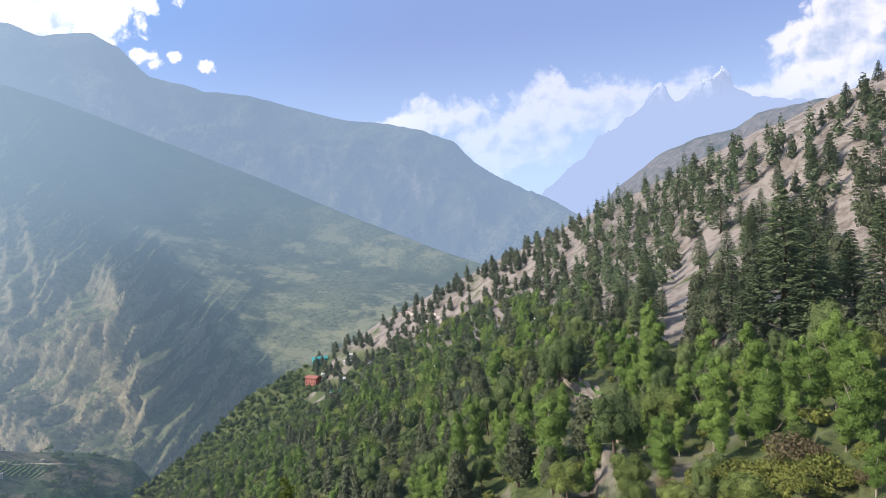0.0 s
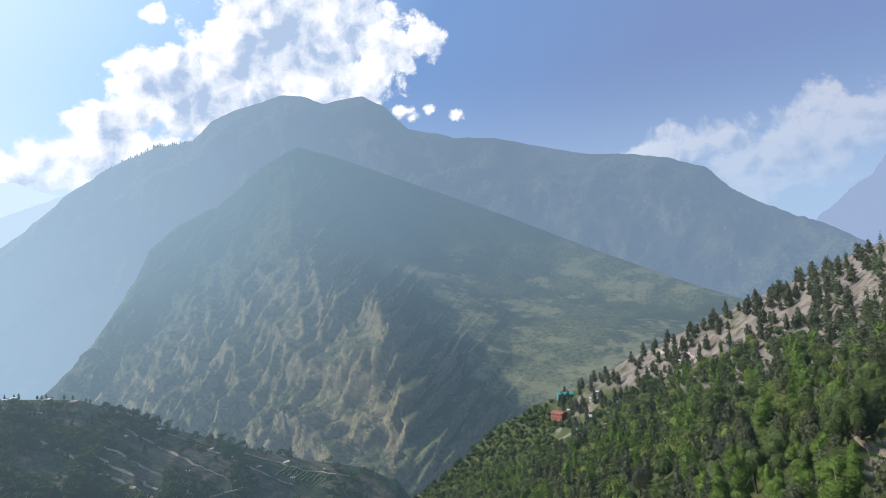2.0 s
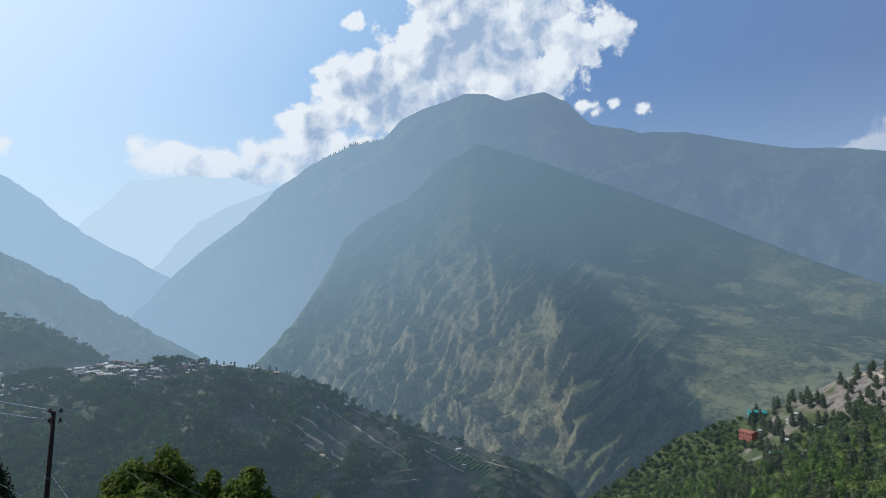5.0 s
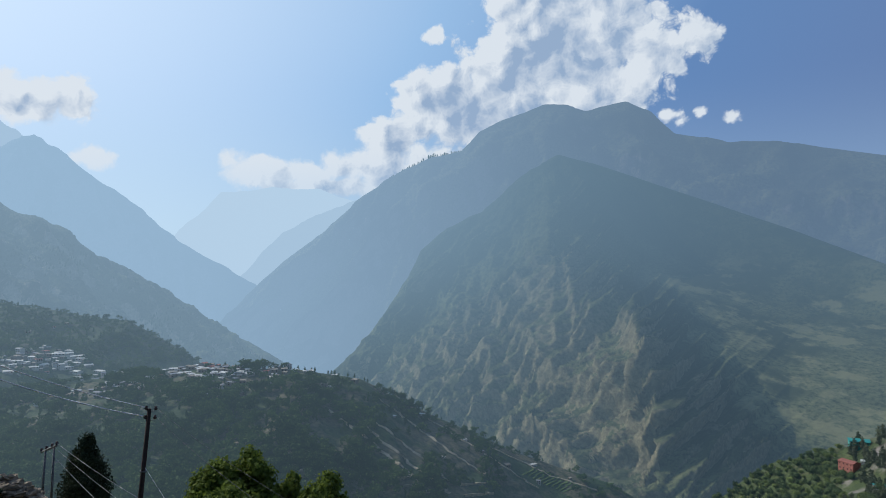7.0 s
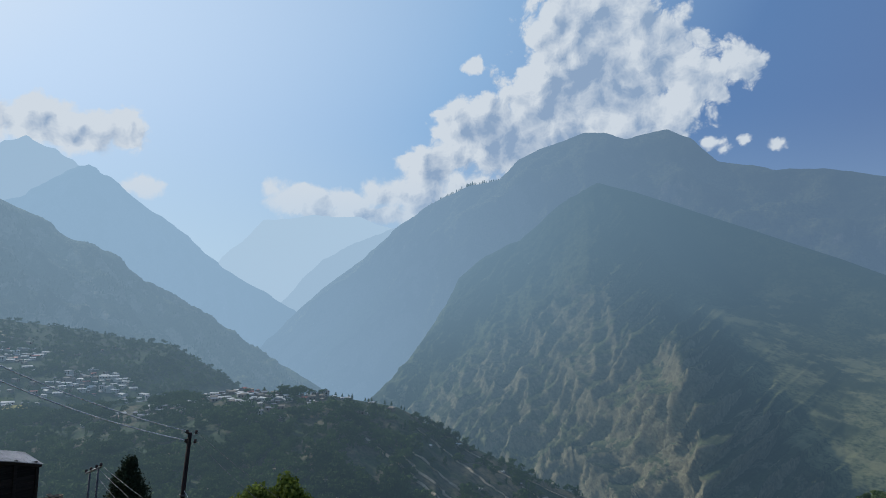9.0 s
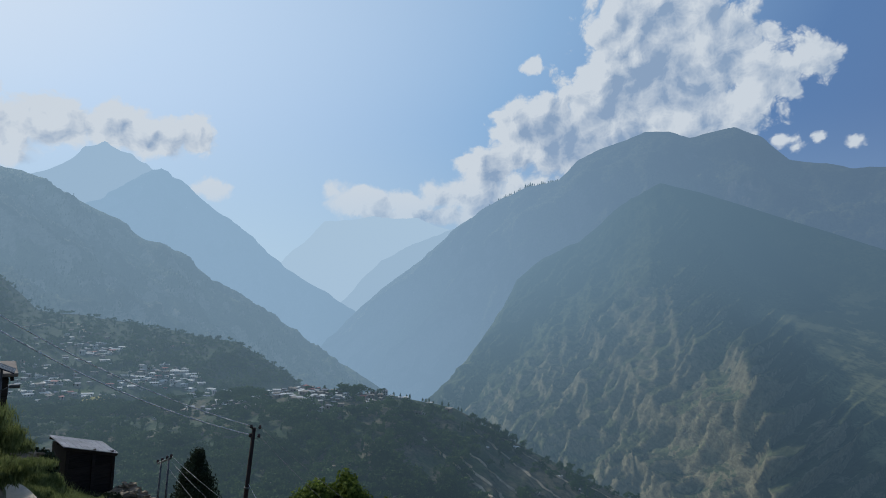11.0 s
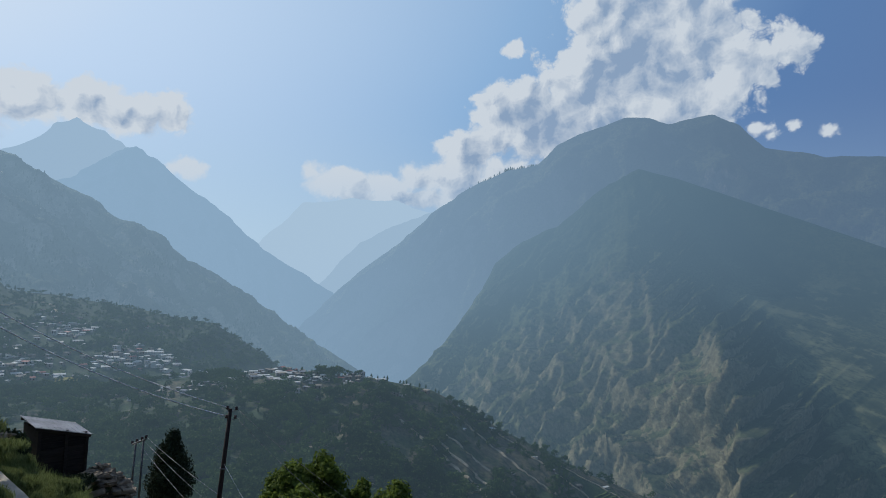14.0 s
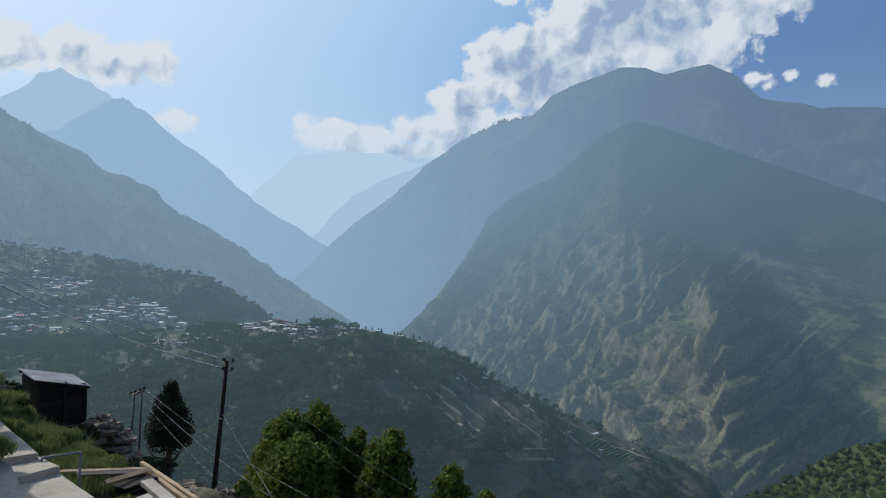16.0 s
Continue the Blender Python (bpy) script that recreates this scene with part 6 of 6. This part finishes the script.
for f in (0.0, 0.28, 0.66, 1.0):
    c = a0.lerp(a1, f)
    child("insulator", tube_mesh("insulator", [c + Vector((0, 0, z)) for z in (0.03, 0.06, 0.10, 0.12, 0.16, 0.19)], [0.035, 0.075, 0.075, 0.05, 0.07, 0.03], PORCELAIN, 10), arm)
    TIPS.append(A + c + Vector((0, 0, 0.1)))
for k, (b, e, d) in enumerate(((52.0, -25.5, 17), (54.5, -27.0, 17), (57.0, -29.0, 17))):
    wire("wire", TIPS[k], polar(b, e, d), 0.5, 0.006, "thin grey wire running downhill from the twin pole", GREY_TIN)


# concrete steps: the corners of each tread (x, y) and its height
t = thing("stairs", "worn concrete steps and landing down the bank", "stairs", Matrix.Translation((0, 0, 0)))


def slab(name, corners, z, thick, parent, label=""):
    bm = bmesh.new()
    c = [bm.verts.new((x, y, z)) for x, y in corners]
    face = bm.faces.new(c)
    if face.normal.z < 0 or face.calc_area() and sum((c[i].co.x * c[(i + 1) % len(c)].co.y - c[(i + 1) % len(c)].co.x * c[i].co.y) for i in range(len(c))) < 0:
        face.normal_flip()
    down = bmesh.ops.extrude_face_region(bm, geom=[face])
    for q in down["geom"]:
        if isinstance(q, bmesh.types.BMVert):
            q.co.z -= thick
    bmesh.ops.recalc_face_normals(bm, faces=bm.faces[:])
    bmesh.ops.bevel(bm, geom=bm.edges[:], offset=0.02, segments=2, affect="EDGES")
    bmesh.ops.triangulate(bm, faces=bm.faces[:])
    bmesh.ops.subdivide_edges(bm, edges=bm.edges[:], cuts=2)
    for q in bm.verts:
        q.co.z += 0.02 * noise.noise(q.co * 1.8)
        q.co.x += 0.02 * noise.noise(q.co * 2.3 + Vector((5, 0, 0)))
    return part(name, bm, CONCRETE, parent, label)


slab("landing", ((-17.4, 1.15), (-16.3, 1.36), (-13.6, 1.72), (-13.55, 1.0), (-13.9, 0.5), (-17.4, 0.8)), -4.0, 0.7, t)
slab("step", ((-13.98, 1.2), (-13.9, 1.75), (-13.02, 1.98), (-12.72, 1.2)), -4.13, 0.7, t)
slab("step", ((-13.2, 1.2), (-13.08, 1.98), (-11.4, 2.28), (-10.0, 2.5), (-10.3, 1.2)), -4.26, 0.7, t)
slab("kerb", ((-13.6, 0.5), (-13.35, 1.12), (-13.13, 1.24), (-11.1, 1.28), (-9.9, 1.3), (-10.2, 0.5)), -3.95, 0.9, t, "pale rendered side wall")

# short pipe rail
P0, P1 = polar(82.6, -16.7, 13.6), polar(80.0, -16.6, 14.0)
t = thing("handrail", "short pale metal pipe handrail beside the steps", "rail", Matrix.Translation((P1.x, P1.y, near_height(80.0, 14.0))))
o = t.matrix_world.translation
child("rail", tube_mesh("rail", [P0 - o, P1 - o], [0.024, 0.024], GREY_TIN), t)
child("post", tube_mesh("post", [Vector((0, 0, -0.3)), P1 - o], [0.024, 0.024], GREY_TIN), t)
child("post", tube_mesh("post", [Vector((P0.x - o.x, P0.y - o.y, -0.3)), P0 - o], [0.024, 0.024], GREY_TIN), t)


# sawn timber
def beam(name, a, b, w, h, mat, label, twist=0.0):
    d = b - a
    ln = d.length
    bm = bmesh.new()
    box(bm, 0, -w / 2, -h / 2, ln, w / 2, h / 2, 0.006)
    ob = part(name, bm, mat, None, "")
    ob.matrix_world = Matrix.Translation(a) @ d.to_track_quat("X", "Z").to_matrix().to_4x4() @ Matrix.Rotation(radians(twist), 4, "X")
    return tagged(ob, label, "timber", "sawn timber on the bank")


beam("timber_beam", polar(75.6, -17.9, 15.8), polar(70.8, -21.4, 13.2), 0.09, 0.10, FRESH_WOOD, "long pale sawn beam lying on a stack")
beam("timber_beam", polar(75.2, -18.5, 15.4), polar(71.6, -21.4, 13.2), 0.09, 0.09, FRESH_WOOD, "pale sawn beam beside the other")
beam("timber_board", polar(81.4, -17.8, 14.9), polar(74.9, -18.35, 15.2), 0.10, 0.035, FRESH_WOOD, "pale sawn board lying on grass", 10)
beam("timber_board", polar(80.2, -18.15, 14.6), polar(75.2, -18.55, 15.0), 0.14, 0.04, GREY_BOARD, "grey board lying on grass", 14)
beam("timber_board", polar(78.2, -19.0, 14.2), polar(74.9, -18.4, 15.1), 0.11, 0.04, FRESH_WOOD, "pale sawn board resting on the stack", 30)
for k in range(6):
    beam("timber_board", polar(77.4 - 0.1 * k, -19.5 - 0.33 * k, 14.3), polar(75.0 - 0.05 * k, -18.9 - 0.33 * k, 14.9), 0.5, 0.05, OLD_WOOD, "dark board in a weathered timber stack")
beam("concrete_post", polar(75.2, -19.3, 14.2), polar(72.2, -22.0, 12.6), 0.24, 0.10, CONCRETE, "grey concrete post beside the timber")
beam("concrete_slab", polar(77.2, -21.3, 12.6), polar(74.6, -20.7, 12.8), 0.5, 0.12, CONCRETE, "grey slab beside the timber", 0)
for k in range(12):
    b, d = rng.uniform(70.6, 73.8), rng.uniform(15.5, 18.5)
    q = spot(b, d, rng.uniform(0.2, 0.45))
    a = rng.uniform(0, 3.14)
    beam("timber_offcut", q, q + Vector((math.cos(a), math.sin(a), rng.normal(0, 0.08))) * rng.uniform(0.25, 0.6), 0.08, 0.03, FRESH_WOOD if rng.random() < 0.3 else GREY_BOARD, "rough offcut on the rubble edge", rng.uniform(-20, 20))
stone_heap("rubble", "reddish rubble and chips at the terrace edge", "stones", spot(72.2, 17.2, -0.1), 2.4, 3.2, 0.75, 90, radians(60), 12, 0.24)
stone_heap("rubble", "rubble bank under the timber stack", "stones", spot(75.0, 15.0, -0.1), 2.2, 2.4, 0.6, 60, radians(60), 14, 0.26)

# juniper
JB = spot(73.6, 40.0)
lobes = [(0, 0, 2.6, 1.15, 0.85), (0.1, 0, 3.2, 1.35, 0.95), (-0.1, 0.1, 3.9, 1.15, 0.95), (0.05, 0, 4.6, 0.85, 0.9), (0, 0, 5.35, 0.5, 0.8), (0.6, 0.3, 2.8, 0.8, 0.7), (-0.65, -0.2, 2.8, 0.8, 0.75), (-0.6, 0.3, 3.5, 0.75, 0.75), (0.65, -0.2, 3.5, 0.7, 0.75), (-0.35, -0.3, 4.5, 0.55, 0.8), (0.2, 0.1, 5.6, 0.3, 0.6)]
t = tree_kind("juniper_tree", "dark dense egg-shaped juniper tree with bare trunk foot", trunk_mesh(4.6, 0.24, 77, limbs=5, top=0.8, sides=10), lobe_crown(lobes, 17000, 0.075, 78, up=1.1, inner=0.5), L_JUNIPER)
t.matrix_world = Matrix.Translation(JB)


def near_tree(b, d, rise, r, count, seed, label, size=0.11, mat=None, k=15, name="walnut_tree"):
    q = spot(b, d)
    h = math.tan(radians(rise)) * d - q.z
    rg = np.random.default_rng(seed)
    lob = []
    for i in range(k):
        f = (i + 0.6) / k
        a = i * 2.4 + rg.uniform(-0.4, 0.4)
        rr = r * (0.50 - 0.22 * f) * rg.uniform(0.75, 1.2)
        off = (r - rr) * rg.uniform(0.45, 1.05) * (1.1 - 0.85 * f)
        lob.append((math.cos(a) * off, math.sin(a) * off, h * (0.28 + 0.62 * f), rr, rr * 1.1))
    lob.append((0, 0, h * 0.5, r * 0.6, h * 0.25))
    top = max(l[2] + l[4] for l in lob)
    lob = [(l[0], l[1], l[2] * h / top, l[3], l[4]) for l in lob]
    t = tree_kind(name, label, trunk_mesh(h, 0.03 * h, seed, limbs=6, top=0.75, sides=9), lobe_crown(lob, count, size, seed + 1, inner=0.45), mat or L_WALNUT)
    t.matrix_world = Matrix.Translation(q)
    t["group"] = "broadleaf trees below the viewpoint"
    return t


TL = "leafy broadleaf tree with sunlit yellow-green top"
near_tree(64.2, 30.0, -14.4, 2.15, 17000, 301, TL)
near_tree(61.3, 30.6, -13.7, 2.2, 17000, 302, TL)
near_tree(62.9, 27.5, -16.6, 2.5, 14000, 303, "dark leafy tree in the shade of its neighbours")
near_tree(57.8, 31.0, -15.9, 1.6, 9000, 304, "slim pale green young tree")
near_tree(54.9, 28.0, -16.1, 2.0, 15000, 305, TL)
near_tree(49.2, 28.0, -18.8, 1.7, 9000, 306, TL)
near_tree(46.0, 29.0, -20.8, 1.2, 7000, 307, TL)
near_tree(67.6, 24.0, -19.9, 0.7, 4000, 308, "small bushy young tree beside the pole")
near_tree(15.0, 42.0, -20.9, 1.3, 6000, 309, "slim tree with yellow-green sunlit leaves")

# grass and shrubs on the bank
def blades(count, chooser, height, width, seed):
    rg = np.random.default_rng(seed)
    c, u, w = [], [], []
    for i in range(count):
        q, k = chooser(rg)
        hgt = height * k * rg.uniform(0.5, 1.3)
        lean = Vector((rg.normal(0, 0.35), rg.normal(0, 0.35), 1)).normalized() * hgt / 2
        a = rg.uniform(0, 6.28)
        c.append(q + lean)
        u.append(lean)
        w.append(Vector((math.cos(a), math.sin(a), 0)) * width * rg.uniform(0.6, 1.4))
    return leaves(np.array(c), np.array(u), np.array(w), rg)


def on_bank(rg):
    while True:
        b, d = rg.uniform(79.5, 97), rg.uniform(9.5, 30)
        q = spot(b, d)
        if -17.4 < q.x < -9.8 and 0.45 < q.y < 2.5 and d < 18:
            continue
        k = noise.noise(Vector((q.x * 0.8, q.y * 0.8, 2)))
        if rg.random() < 0.55 + 1.0 * k:
            return q, 0.8 + 0.7 * k


def on_edge(rg):
    while True:
        b, d = rg.uniform(62, 83), rg.uniform(11, 42)
        if rg.random() < 0.4 + noise.noise(Vector((b * 0.7, d * 0.5, 5))):
            return spot(b, d), 0.7


v, f = blades(34000, on_bank, 0.50, 0.011, 401)
tagged(new("grass", mesh_of("grass", v, f, L_GRASS)), "long dry green grass on the bank", "grass", kind="stuff")
v, f = blades(9000, on_edge, 0.35, 0.012, 402)
tagged(new("grass", mesh_of("grass", v, f, L_GRASS)), "tufts of grass along the terrace edge", "grass", kind="stuff")


def bush(b, d, r, h, count, seed, mat, label, size=0.07):
    t = tree_kind("bush", label, trunk_mesh(h * 0.8, 0.03, seed, limbs=5, top=0.7, sides=5), lobe_crown(round_lobes(h, r, seed, 7), int(count * (2.2 if mat is L_GRASS else 1)), size * (1.5 if mat is L_GRASS else 1), seed + 1, up=2.4 if mat is L_GRASS else 0.7, inner=0.3, slim=0.10 if mat is L_GRASS else 0.6), mat)
    t["category"] = "bush"
    t["group"] = "bushes on the bank"
    t.matrix_world = Matrix.Translation(spot(b, d, -0.15))
    return t


BL = "feathery green bush on the grassy bank"
for k, (b, d, r, h) in enumerate(((88.6, 14.0, 0.8, 1.0), (90.5, 13.0, 1.0, 1.2), (87.0, 15.5, 0.7, 0.8), (85.6, 17.0, 0.6, 0.7), (88.0, 17.5, 0.8, 0.9), (86.4, 13.2, 0.55, 0.6), (84.2, 16.6, 0.5, 0.55), (83.0, 15.2, 0.45, 0.45), (91.5, 16.5, 1.0, 1.2))):
    bush(b, d, r, h, 4200, 420 + k * 2, L_GRASS, BL, 0.055)
for k, (b, d, rr, h) in enumerate(((82.6, 18.0, 0.6, 0.7), (81.6, 17.0, 0.55, 0.6), (83.6, 20.0, 0.7, 0.8), (80.8, 15.8, 0.45, 0.5), (82.0, 21.0, 0.8, 0.9), (80.0, 19.0, 0.7, 0.6), (79.0, 17.5, 0.6, 0.6), (84.9, 22.0, 0.8, 0.9), (78.4, 20.5, 0.7, 0.6), (86.2, 20.0, 0.8, 0.8))):
    bush(b, d, rr, h, 4200, 480 + k * 2, L_GRASS, BL, 0.055)
bush(80.8, 25.5, 0.9, 0.8, 5000, 500, L_JUNIPER, "dark low bush below the shed", 0.06)
bush(85.0, 26.5, 0.9, 1.6, 6000, 450, L_JUNIPER, "dark rounded bush beside the shed", 0.07)
bush(78.6, 14.6, 0.55, 0.6, 4000, 452, L_GRASS, "green bush beside the handrail", 0.05)
bush(80.4, 16.4, 0.5, 0.6, 3500, 454, L_GRASS, "green bush beside the steps", 0.05)
bush(77.6, 13.2, 0.6, 0.55, 4000, 456, L_GRASS, "green bush among the timber", 0.05)
bush(75.8, 25.0, 0.8, 0.7, 5000, 458, L_JUNIPER, "dark low bush under the rubble wall", 0.06)
bush(74.8, 27.0, 0.9, 0.9, 5000, 460, L_JUNIPER, "dark low bush at the slope's edge", 0.06)
bush(80.6, 11.4, 0.35, 0.5, 1500, 464, L_YELLOW, "sparse yellow-green weed beside the steps", 0.035)
